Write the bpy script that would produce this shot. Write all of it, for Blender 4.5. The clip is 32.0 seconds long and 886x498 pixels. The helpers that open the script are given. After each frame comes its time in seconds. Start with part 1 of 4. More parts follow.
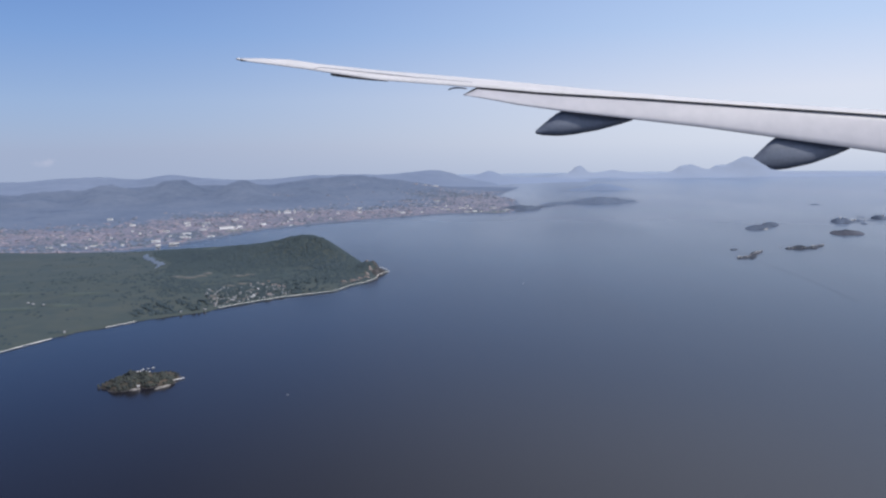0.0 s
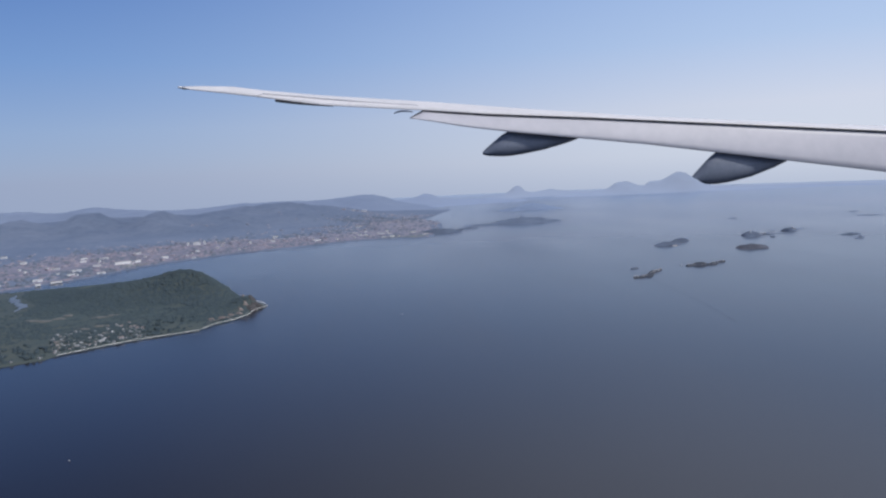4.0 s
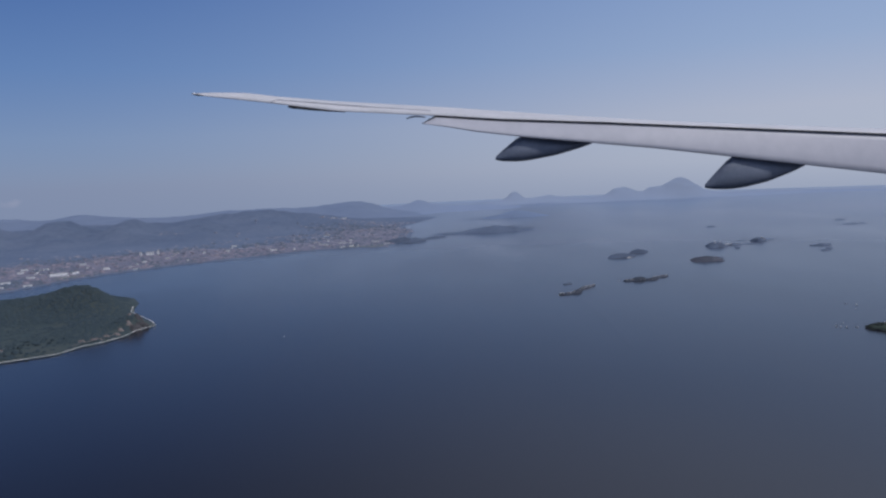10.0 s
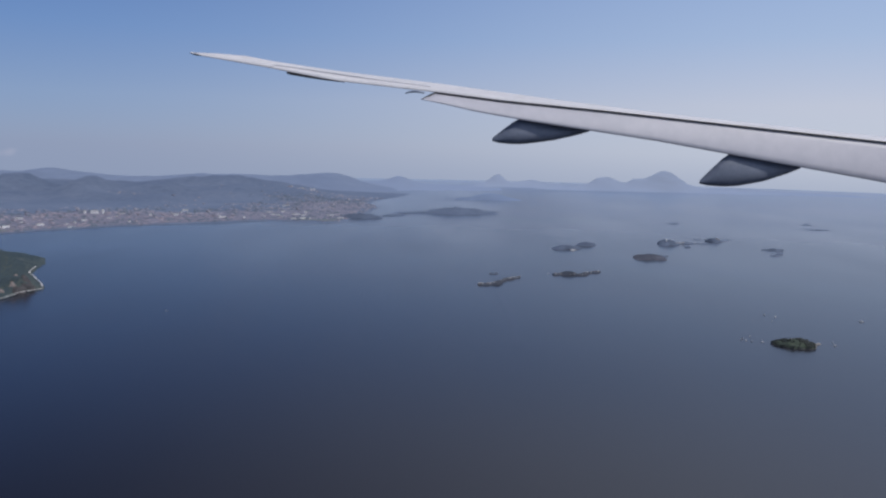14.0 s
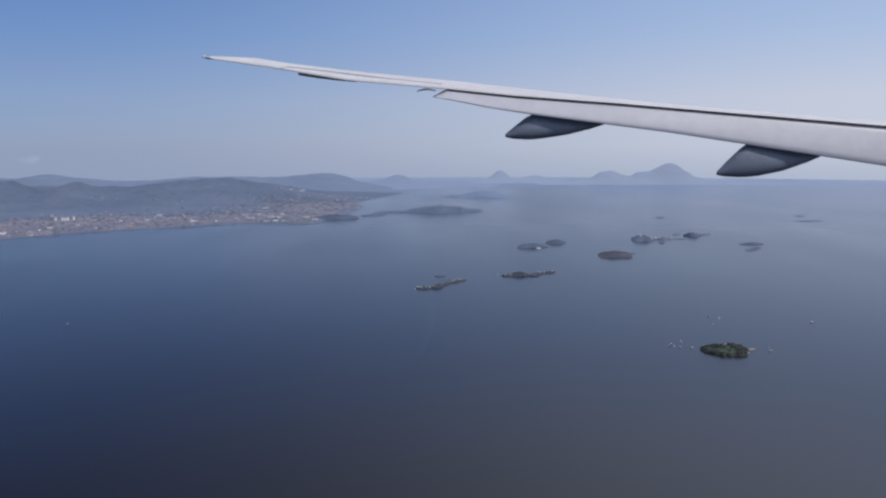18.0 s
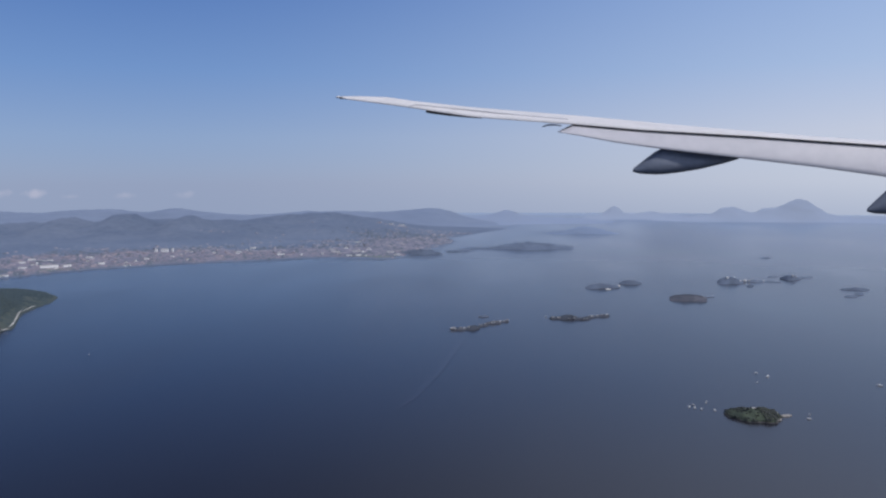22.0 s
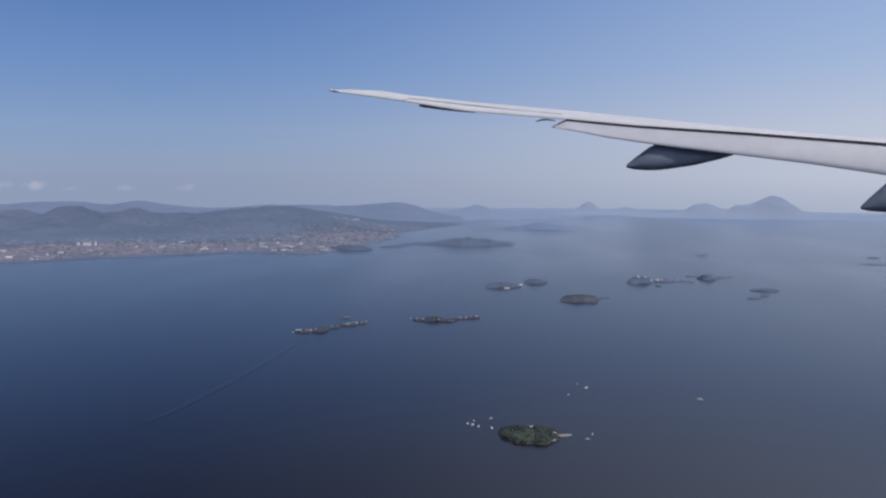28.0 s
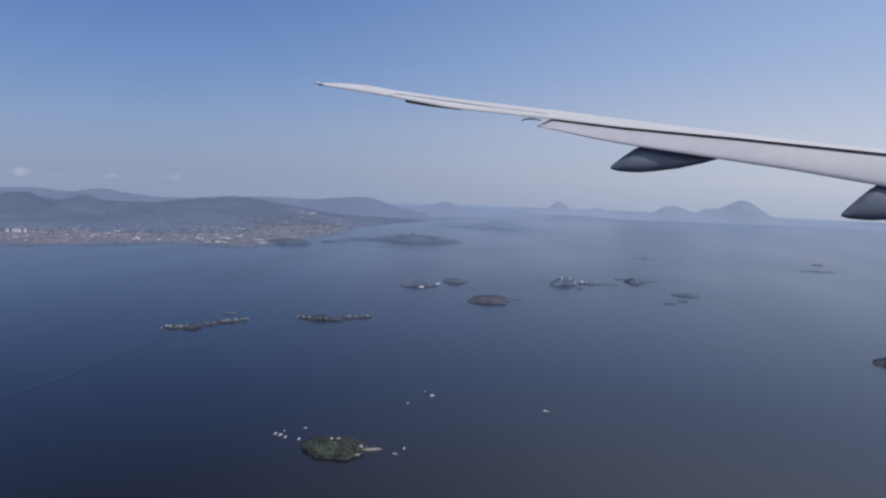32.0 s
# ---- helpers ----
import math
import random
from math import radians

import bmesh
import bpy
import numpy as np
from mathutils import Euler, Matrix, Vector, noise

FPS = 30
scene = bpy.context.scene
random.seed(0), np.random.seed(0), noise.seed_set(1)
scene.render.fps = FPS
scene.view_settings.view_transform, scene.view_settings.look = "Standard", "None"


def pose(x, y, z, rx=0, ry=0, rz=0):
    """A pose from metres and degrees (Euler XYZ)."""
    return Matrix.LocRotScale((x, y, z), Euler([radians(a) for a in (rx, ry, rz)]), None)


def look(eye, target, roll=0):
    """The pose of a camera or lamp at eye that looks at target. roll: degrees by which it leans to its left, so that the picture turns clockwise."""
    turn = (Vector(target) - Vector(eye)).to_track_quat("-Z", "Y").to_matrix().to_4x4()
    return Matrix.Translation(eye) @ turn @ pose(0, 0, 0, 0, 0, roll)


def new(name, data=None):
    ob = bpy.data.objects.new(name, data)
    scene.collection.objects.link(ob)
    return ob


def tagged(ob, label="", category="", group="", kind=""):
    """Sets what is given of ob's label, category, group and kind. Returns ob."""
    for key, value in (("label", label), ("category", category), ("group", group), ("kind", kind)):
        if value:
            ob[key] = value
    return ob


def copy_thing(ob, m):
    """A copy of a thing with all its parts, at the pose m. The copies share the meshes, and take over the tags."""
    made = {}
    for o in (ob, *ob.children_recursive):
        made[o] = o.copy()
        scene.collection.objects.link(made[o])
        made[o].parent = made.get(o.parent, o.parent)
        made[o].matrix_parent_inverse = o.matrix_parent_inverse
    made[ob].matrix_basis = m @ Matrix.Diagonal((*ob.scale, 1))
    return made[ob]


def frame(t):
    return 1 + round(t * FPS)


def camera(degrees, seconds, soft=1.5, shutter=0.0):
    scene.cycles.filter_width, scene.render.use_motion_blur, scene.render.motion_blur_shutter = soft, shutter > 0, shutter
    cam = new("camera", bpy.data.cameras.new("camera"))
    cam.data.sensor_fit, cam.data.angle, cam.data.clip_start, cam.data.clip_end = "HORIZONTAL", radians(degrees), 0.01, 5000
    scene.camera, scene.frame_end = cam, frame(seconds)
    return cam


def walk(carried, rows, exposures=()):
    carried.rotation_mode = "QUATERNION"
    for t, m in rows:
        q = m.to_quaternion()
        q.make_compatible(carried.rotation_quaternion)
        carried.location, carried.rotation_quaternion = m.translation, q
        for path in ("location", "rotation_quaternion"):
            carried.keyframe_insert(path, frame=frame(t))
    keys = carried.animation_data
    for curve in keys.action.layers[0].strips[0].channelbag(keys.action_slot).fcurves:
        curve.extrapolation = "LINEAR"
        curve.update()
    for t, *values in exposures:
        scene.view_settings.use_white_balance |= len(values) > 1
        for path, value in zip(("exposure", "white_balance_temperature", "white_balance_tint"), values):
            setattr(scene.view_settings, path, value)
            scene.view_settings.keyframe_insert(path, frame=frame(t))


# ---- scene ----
cam = camera(61.0, 32.0, soft=2.3)
# seconds, eye x y z, yaw to the left, pitch up, roll
ROWS = [
    (0, -0.18, -12.9, 41.39, 0.086, -7.872, -1.03),
    (0.5, 2.81, -11.46, 41.35, -0.831, -7.933, -0.829),
    (1, 5.8, -10.02, 41.31, -1.157, -8.232, -0.788),
    (1.5, 8.79, -8.58, 41.26, -1.808, -8.254, -0.792),
    (2, 11.77, -7.14, 41.22, -1.811, -7.464, -1.47),
    (2.5, 14.75, -5.71, 41.18, -3.213, -7.167, -1.203),
    (3, 17.71, -4.29, 41.15, -2.644, -6.744, -2.055),
    (3.5, 20.66, -2.88, 41.11, -3.151, -6.515, -2.344),
    (5.5, 32.36, 2.5, 40.98, -2.832, -5.455, -3.524),
    (6, 35.35, 3.81, 40.95, -2.243, -5.291, -3.708),
    (6.5, 38.36, 5.13, 40.91, -3.134, -5.225, -3.331),
    (7, 41.38, 6.44, 40.87, -2.338, -5.072, -3.681),
    (7.5, 44.42, 7.76, 40.83, -2.308, -4.477, -4.181),
    (8, 47.47, 9.07, 40.79, -1.88, -4.145, -3.894),
    (8.5, 50.52, 10.39, 40.75, -1.825, -5.132, -3.628),
    (9, 53.58, 11.72, 40.7, -2.405, -5.346, -2.731),
    (9.5, 56.64, 13.06, 40.66, -2.192, -5.602, -2.856),
    (10, 59.7, 14.4, 40.62, -1.925, -5.826, -2.745),
    (10.5, 62.75, 15.76, 40.58, -1.253, -6.726, -2.024),
    (11, 65.81, 17.11, 40.54, -2.184, -8.132, -0.487),
    (11.5, 68.86, 18.46, 40.5, -1.784, -8.033, 0.561),
    (12, 71.9, 19.81, 40.47, -1.821, -7.752, 1.358),
    (12.5, 74.95, 21.15, 40.44, -2.231, -7.874, 1.554),
    (13, 77.99, 22.49, 40.42, -2.918, -7.756, 1.161),
    (13.5, 81.04, 23.84, 40.4, -2.253, -7.489, 1.139),
    (15.5, 93.35, 29.37, 40.46, -2.965, -7.606, 1.435),
    (16, 96.47, 30.79, 40.46, -2.87, -7.621, 1.319),
    (16.5, 99.61, 32.21, 40.45, -2.804, -7.27, 0.911),
    (17, 102.75, 33.63, 40.44, -4.625, -8.34, 1.644),
    (17.5, 105.92, 35.07, 40.42, -3.41, -8.236, 1.209),
    (18, 109.1, 36.5, 40.4, -0.846, -7.709, -0.213),
    (18.5, 112.29, 37.95, 40.38, 5.204, -7.124, -1.488),
    (19, 115.5, 39.41, 40.35, 8.821, -6.924, -1.905),
    (19.5, 118.71, 40.88, 40.31, 9.422, -5.35, -1.12),
    (20, 121.92, 42.37, 40.27, 9.558, -5.109, -0.628),
    (20.5, 125.11, 43.87, 40.23, 9.04, -5.241, -0.036),
    (21, 128.27, 45.41, 40.19, 8.648, -4.841, -0.105),
    (21.5, 131.41, 46.96, 40.15, 8.988, -4.856, -0.169),
    (22, 134.54, 48.54, 40.11, 8.902, -5.005, -0.285),
    (22.5, 137.65, 50.13, 40.07, 8.368, -4.939, -0.162),
    (23, 140.76, 51.74, 40.02, 8.498, -5.103, -0.016),
    (23.5, 143.88, 53.36, 39.98, 8.083, -5.024, 0.004),
    (24, 147, 54.99, 39.93, 8.06, -4.854, -0.079),
    (24.5, 150.13, 56.63, 39.89, 7.682, -5.064, 0.13),
    (25, 153.26, 58.27, 39.84, 7.77, -5.156, 0.13),
    (25.5, 156.4, 59.92, 39.78, 7.813, -5.106, 0.104),
    (27.5, 168.97, 66.67, 39.51, 8.879, -4.944, -0.165),
    (28, 172.09, 68.39, 39.44, 8.903, -5.417, 0.115),
    (28.5, 175.18, 70.11, 39.36, 9.167, -5.242, 0.191),
    (29, 178.27, 71.82, 39.28, 9.041, -5.085, 0.17),
    (29.5, 181.34, 73.54, 39.2, 8.933, -5.097, 0.37),
    (30, 184.39, 75.25, 39.12, 8.706, -5.269, 0.707),
    (30.5, 187.43, 76.95, 39.03, 8.689, -5.111, 0.78),
    (31, 190.47, 78.65, 38.95, 8.458, -5.106, 0.921),
    (31.5, 193.5, 80.35, 38.86, 8.548, -5.331, 1.279),
    (32, 196.52, 82.04, 38.77, 7.927, -5.636, 1.654),
]
EXPOSURES = [(0.0, 0.31, 6500, 10), (2.0, 0.26, 6480, 10), (4.5, 0.1, 6350, 10), (7.0, -0.25, 6150, 11), (9.0, -0.4, 6050, 12), (11.0, -0.34, 6150, 12), (13.0, -0.12, 6300, 11), (16.0, -0.08, 6350, 11), (18.0, -0.02, 6350, 11), (20.0, 0.06, 6350, 11), (23.0, 0.0, 6350, 11), (28.0, -0.07, 6350, 11), (32.0, -0.08, 6350, 11)]
walk(cam, [(t, pose(x, y, z, 90 + pitch, 0, yaw) @ pose(0, 0, 0, 0, 0, roll)) for t, x, y, z, yaw, pitch, roll in ROWS],
     exposures=EXPOSURES)

# ---- daylight ----
CLOUDS = [(-37.3, -0.55, 0.9, 0.3, 0.4), (-39.3, -0.5, 0.8, 0.26, 0.28), (-35.2, -0.8, 0.7, 0.22, 0.24), (-31.7, -0.74, 0.8, 0.24, 0.22), (-27.6, -0.7, 0.9, 0.26, 0.22)]
SUN_TURN, SUN_UP = 122.0, 48.0
world = bpy.data.worlds.new("world")
scene.world = world
world.use_nodes = True
wn, wl = world.node_tree.nodes, world.node_tree.links
sky = wn.new("ShaderNodeTexSky")
sky.sky_type, sky.sun_disc = "NISHITA", False
sky.sun_elevation, sky.sun_rotation = radians(SUN_UP), radians(SUN_TURN)
sky.altitude, sky.air_density, sky.dust_density, sky.ozone_density = 300.0, 0.8, 0.4, 6.0
dim = wn.new("ShaderNodeVectorMath")
dim.operation = "SCALE"
dim.inputs["Scale"].default_value = 0.10
wl.new(sky.outputs["Color"], dim.inputs[0])
# hazy air: paler towards the horizon and towards the sun's side
way, parts_ = wn.new("ShaderNodeTexCoord"), wn.new("ShaderNodeSeparateXYZ")
wl.new(way.outputs["Generated"], parts_.inputs[0])


def air(stops):
    ramp = wn.new("ShaderNodeValToRGB")
    shift = wn.new("ShaderNodeMapRange")
    shift.inputs["From Min"].default_value, shift.inputs["From Max"].default_value = -0.1, 0.9
    wl.new(parts_.outputs["Z"], shift.inputs["Value"])
    wl.new(shift.outputs["Result"], ramp.inputs["Fac"])
    while len(ramp.color_ramp.elements) < len(stops):
        ramp.color_ramp.elements.new(0.5)
    for e, (z, c) in zip(ramp.color_ramp.elements, stops):
        e.position, e.color = z + 0.1, (*c, 1)
    return ramp.outputs["Color"]


# unseen sky from 0.45 up is tuned to brighten or darken the sea
AWAY = air([(-0.06, (0.28, 0.34, 0.50)), (0.0, (0.255, 0.31, 0.475)), (0.06, (0.236, 0.324, 0.52)), (0.14, (0.156, 0.272, 0.53)), (0.27, (0.074, 0.168, 0.445)), (0.45, (0.034, 0.046, 0.085)), (0.9, (0.066, 0.098, 0.188))])
SUNWARD = air([(-0.06, (0.40, 0.46, 0.61)), (0.0, (0.585, 0.625, 0.735)), (0.06, (0.615, 0.635, 0.735)), (0.14, (0.45, 0.56, 0.76)), (0.27, (0.315, 0.455, 0.745)), (0.45, (0.98, 1.04, 1.18)), (0.9, (0.30, 0.36, 0.52))])
side, blend, over = wn.new("ShaderNodeMapRange"), wn.new("ShaderNodeMix"), wn.new("ShaderNodeMix")
side.interpolation_type = "SMOOTHSTEP"
side.inputs["From Min"].default_value, side.inputs["From Max"].default_value = -0.55, 0.60
wl.new(parts_.outputs["X"], side.inputs["Value"])
blend.data_type = over.data_type = "RGBA"
wl.new(side.outputs["Result"], blend.inputs["Factor"])
wl.new(AWAY, blend.inputs[6])
wl.new(SUNWARD, blend.inputs[7])
over.inputs["Factor"].default_value = 0.85
wl.new(dim.outputs["Vector"], over.inputs[6])
wl.new(blend.outputs[2], over.inputs[7])
last = over.outputs[2]
# small faint clouds low over the horizon: direction, half width and half height
puff = wn.new("ShaderNodeTexNoise")
puff.inputs["Scale"].default_value, puff.inputs["Detail"].default_value = 70.0, 4
wl.new(way.outputs["Generated"], puff.inputs["Vector"])
for azimuth, rise, wide, tall, thick in CLOUDS:
    away, stretch, size, ragged, fade, tint = wn.new("ShaderNodeVectorMath"), wn.new("ShaderNodeVectorMath"), wn.new("ShaderNodeVectorMath"), wn.new("ShaderNodeMath"), wn.new("ShaderNodeMapRange"), wn.new("ShaderNodeMix")
    away.operation, stretch.operation, size.operation, ragged.operation = "SUBTRACT", "MULTIPLY", "LENGTH", "MULTIPLY_ADD"
    away.inputs[1].default_value = (math.sin(radians(azimuth)), math.cos(radians(azimuth)), math.sin(radians(rise)))
    stretch.inputs[1].default_value = (57.3 / wide, 57.3 / wide, 57.3 / tall)
    wl.new(way.outputs["Generated"], away.inputs[0])
    wl.new(away.outputs[0], stretch.inputs[0])
    wl.new(stretch.outputs[0], size.inputs[0])
    ragged.inputs[1].default_value = 2.6
    wl.new(puff.outputs["Fac"], ragged.inputs[0])
    wl.new(size.outputs["Value"], ragged.inputs[2])
    fade.inputs["From Min"].default_value, fade.inputs["From Max"].default_value = 1.2, 2.3
    fade.inputs["To Min"].default_value, fade.inputs["To Max"].default_value = thick, 0.0
    wl.new(ragged.outputs[0], fade.inputs["Value"])
    tint.data_type = "RGBA"
    wl.new(fade.outputs["Result"], tint.inputs["Factor"])
    wl.new(last, tint.inputs[6])
    tint.inputs[7].default_value = (0.60, 0.57, 0.66, 1)
    last = tint.outputs[2]
wl.new(last, wn["Background"].inputs["Color"])
wn["Background"].inputs["Strength"].default_value = 1.0
sun = new("sun", bpy.data.lights.new("sun", "SUN"))
sun.data.energy, sun.data.angle, sun.data.color = 2.4, radians(0.6), (1.0, 0.95, 0.88)
sun.matrix_world = look((0, 0, 0), (-math.sin(radians(SUN_TURN)) * math.cos(radians(SUN_UP)), -math.cos(radians(SUN_TURN)) * math.cos(radians(SUN_UP)), -math.sin(radians(SUN_UP))))


# ---- materials ----
def surface(name, dark, light, scale=1.0, rough=0.9, bump=0.0, fine=6.0, sheen=0.0, tint=(1, 1, 1), island=0.0, metal=0.0, specular=0.5, low=0.35, high=0.65, level=0.0):
    """Noise at two scales between two colours, with relief; island: how far each loose piece differs; level: how far
    shading normals turn upward, evening out light and shade as haze would.
    """
    m = bpy.data.materials.new(name)
    m.use_nodes = True
    n, l = m.node_tree.nodes, m.node_tree.links
    b = n["Principled BSDF"]
    co = n.new("ShaderNodeTexCoord")
    big, small = n.new("ShaderNodeTexNoise"), n.new("ShaderNodeTexNoise")
    big.inputs["Scale"].default_value, big.inputs["Detail"].default_value = scale, 4
    small.inputs["Scale"].default_value, small.inputs["Detail"].default_value = scale * fine, 3
    l.new(co.outputs["Object"], big.inputs["Vector"])
    l.new(co.outputs["Object"], small.inputs["Vector"])
    add = n.new("ShaderNodeMath")
    add.operation = "MULTIPLY_ADD"
    add.inputs[1].default_value = 0.45
    l.new(small.outputs["Fac"], add.inputs[0])
    half = n.new("ShaderNodeMath")
    half.operation = "MULTIPLY"
    half.inputs[1].default_value = 0.55
    l.new(big.outputs["Fac"], half.inputs[0])
    l.new(half.outputs[0], add.inputs[2])
    last = add.outputs[0]
    if island:
        geo, mad = n.new("ShaderNodeNewGeometry"), n.new("ShaderNodeMath")
        mad.operation = "MULTIPLY_ADD"
        mad.inputs[1].default_value = island
        l.new(geo.outputs["Random Per Island"], mad.inputs[0])
        l.new(last, mad.inputs[2])
        off = n.new("ShaderNodeMath")
        off.operation = "SUBTRACT"
        off.inputs[1].default_value = island / 2
        l.new(mad.outputs[0], off.inputs[0])
        last = off.outputs[0]
    ramp = n.new("ShaderNodeValToRGB")
    ramp.color_ramp.elements[0].position, ramp.color_ramp.elements[1].position = low, high
    ramp.color_ramp.elements[0].color, ramp.color_ramp.elements[1].color = (*dark, 1), (*light, 1)
    l.new(last, ramp.inputs["Fac"])
    l.new(ramp.outputs["Color"], b.inputs["Base Color"])
    b.inputs["Roughness"].default_value, b.inputs["Metallic"].default_value = rough, metal
    b.inputs["Specular IOR Level"].default_value = specular
    b.inputs["Sheen Weight"].default_value, b.inputs["Sheen Roughness"].default_value = sheen, 0.14
    b.inputs["Sheen Tint"].default_value = (*tint, 1)
    normal = None
    if level:
        geo, less, plus, unit = n.new("ShaderNodeNewGeometry"), n.new("ShaderNodeVectorMath"), n.new("ShaderNodeVectorMath"), n.new("ShaderNodeVectorMath")
        less.operation, plus.operation, unit.operation = "SCALE", "ADD", "NORMALIZE"
        less.inputs["Scale"].default_value = 1 - level
        plus.inputs[1].default_value = (0, 0, level)
        l.new(geo.outputs["Normal"], less.inputs[0])
        l.new(less.outputs[0], plus.inputs[0])
        l.new(plus.outputs[0], unit.inputs[0])
        normal = unit.outputs[0]
        l.new(normal, b.inputs["Normal"])
    if bump:
        bp = n.new("ShaderNodeBump")
        bp.inputs["Strength"].default_value, bp.inputs["Distance"].default_value = bump, 0.3
        l.new(small.outputs["Fac"], bp.inputs["Height"])
        if normal:
            l.new(normal, bp.inputs["Normal"])
        l.new(bp.outputs["Normal"], b.inputs["Normal"])
    return m


# tint of the sheen that imitates haze over the land
HAZY = (0.70, 0.80, 1.0)
# headland greens, lifted and blued to include some haze
FOREST = surface("forest", (0.039, 0.064, 0.082), (0.056, 0.083, 0.095), 0.05, 0.95, 0.05, 14, 0.25, HAZY, 0.07, level=0.95)
MEADOW = surface("meadow", (0.042, 0.068, 0.076), (0.076, 0.090, 0.082), 0.02, 0.95, 0.1, 9, 0.25, HAZY, level=0.6)
ISLET_TREES = surface("islet_trees", (0.030, 0.036, 0.038), (0.056, 0.064, 0.054), 0.3, 0.95, 0.2, 8, 0.03, HAZY, 0.5)
LAWN = surface("lawn", (0.038, 0.054, 0.044), (0.066, 0.086, 0.056), 0.25, 0.95, 0.2, 7)
ISLET_EARTH = surface("islet_earth", (0.036, 0.042, 0.036), (0.110, 0.082, 0.066), 0.35, 0.95, 0.2, 7)
# island trees and shores, their base colours blued for haze
ISLAND_TREES = surface("island_trees", (0.055, 0.071, 0.104), (0.088, 0.104, 0.140), 0.2, 0.95, 0.2, 8, 0.3, HAZY, 0.5, level=0.85)
ROCKY_SHORE = surface("rocky_shore", (0.072, 0.086, 0.120), (0.134, 0.140, 0.170), 0.9, 0.95, 0.2, 4, 0.3, HAZY, level=0.85)
BROWN_SHORE = surface("brown_shore", (0.106, 0.122, 0.170), (0.176, 0.170, 0.200), 0.3, 0.95, 0.2, 5, 0.3, HAZY, level=0.88)
# paler copies of the island colours, for haze farther out
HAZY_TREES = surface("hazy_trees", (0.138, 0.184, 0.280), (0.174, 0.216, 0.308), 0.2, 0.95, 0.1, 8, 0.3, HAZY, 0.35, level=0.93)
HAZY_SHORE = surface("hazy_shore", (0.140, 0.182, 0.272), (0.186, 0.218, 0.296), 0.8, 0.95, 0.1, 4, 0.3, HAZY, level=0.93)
# woods farther off, with still more blue haze painted into them
HAZED_WOOD = surface("hazed_wood", (0.146, 0.190, 0.284), (0.164, 0.208, 0.302), 0.05, 0.95, 0.0, 8, 0.5, HAZY, 0.1, level=0.96)
HAZIER_WOOD = surface("hazier_wood", (0.222, 0.284, 0.414), (0.238, 0.300, 0.430), 0.03, 0.95, 0.0, 8, 0.3, HAZY, specular=0.2, level=0.97)
JOINT = surface("joint_line", (0.56, 0.55, 0.58), (0.62, 0.61, 0.64), 0.02, 0.6, 0, 5)
# the hillsides' haze is put into a blue-grey base colour
HAZED_LAND = surface("hazed_land", (0.122, 0.160, 0.240), (0.182, 0.220, 0.302), 0.022, 0.95, 0.1, 9, 0.2, HAZY, specular=0.2, level=0.9)
# mountain colours hold painted haze, bluer and paler with distance
HAZED_RIDGE = surface("ridge", (0.212, 0.262, 0.374), (0.246, 0.296, 0.408), 0.01, 0.95, 0.0, 10, 0.3, HAZY, specular=0.2, level=0.93)
HAZIER_RIDGE = surface("hazier_ridge", (0.275, 0.334, 0.462), (0.305, 0.364, 0.492), 0.01, 0.95, 0.0, 10, 0.3, HAZY, specular=0.2, level=0.95)
HAZED_ROCK = surface("hazed_rock", (0.334, 0.396, 0.524), (0.356, 0.418, 0.546), 0.005, 0.95, 0.0, 8, 0.0, HAZY, specular=0.0, level=0.995)
SAND = surface("sand", (0.66, 0.63, 0.60), (0.88, 0.86, 0.83), 0.5, 0.95, 0.2, 8)
ROCK = surface("rock", (0.036, 0.036, 0.042), (0.090, 0.084, 0.084), 0.6, 0.9, 0.5, 6)
EARTH = surface("red_earth", (0.11, 0.096, 0.094), (0.25, 0.212, 0.200), 0.9, 0.95, 0.4, 5)
SPIT = surface("pale_gravel", (0.20, 0.185, 0.175), (0.36, 0.34, 0.33), 0.9, 0.95, 0.2, 6)
BOAT_PAINT = surface("boat_paint", (0.42, 0.44, 0.48), (0.60, 0.61, 0.64), 0.8, 0.5, 0, 5)
BARE = surface("bare_earth", (0.115, 0.120, 0.118), (0.175, 0.170, 0.158), 0.5, 0.95, 0.2, 6, 0.25, HAZY, level=0.5)
GRASSLAND = surface("grassland", (0.064, 0.086, 0.084), (0.086, 0.110, 0.098), 0.15, 0.95, 0.2, 9, 0.25, HAZY, level=0.5)
POND = surface("pond_water", (0.12, 0.145, 0.175), (0.17, 0.195, 0.225), 0.1, 0.35, 0, 5, 0.25, HAZY)
GRASS = surface("grass_field", (0.17, 0.22, 0.20), (0.24, 0.28, 0.24), 0.1, 0.95, 0.2, 9)
PLASTER = surface("plaster", (0.19, 0.20, 0.215), (0.48, 0.48, 0.49), 0.3, 0.85, 0, 5, 0.0, HAZY, 0.9, low=0.2, high=0.95)
TILES = surface("roof_tiles", (0.15, 0.13, 0.13), (0.29, 0.25, 0.245), 0.5, 0.9, 0, 5, 0.0, HAZY, 0.9, low=0.2, high=0.9)
# town colours include haze: little contrast and a lilac tint
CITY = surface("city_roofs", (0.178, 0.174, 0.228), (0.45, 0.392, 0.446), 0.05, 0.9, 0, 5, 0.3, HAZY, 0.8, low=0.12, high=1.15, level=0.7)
# the same roofs farther inland, in a copy paled for haze
HAZED_CITY = surface("hazed_city_roofs", (0.215, 0.225, 0.290), (0.46, 0.43, 0.49), 0.05, 0.9, 0, 5, 0.3, HAZY, 0.7, low=0.12, high=1.25, level=0.7)
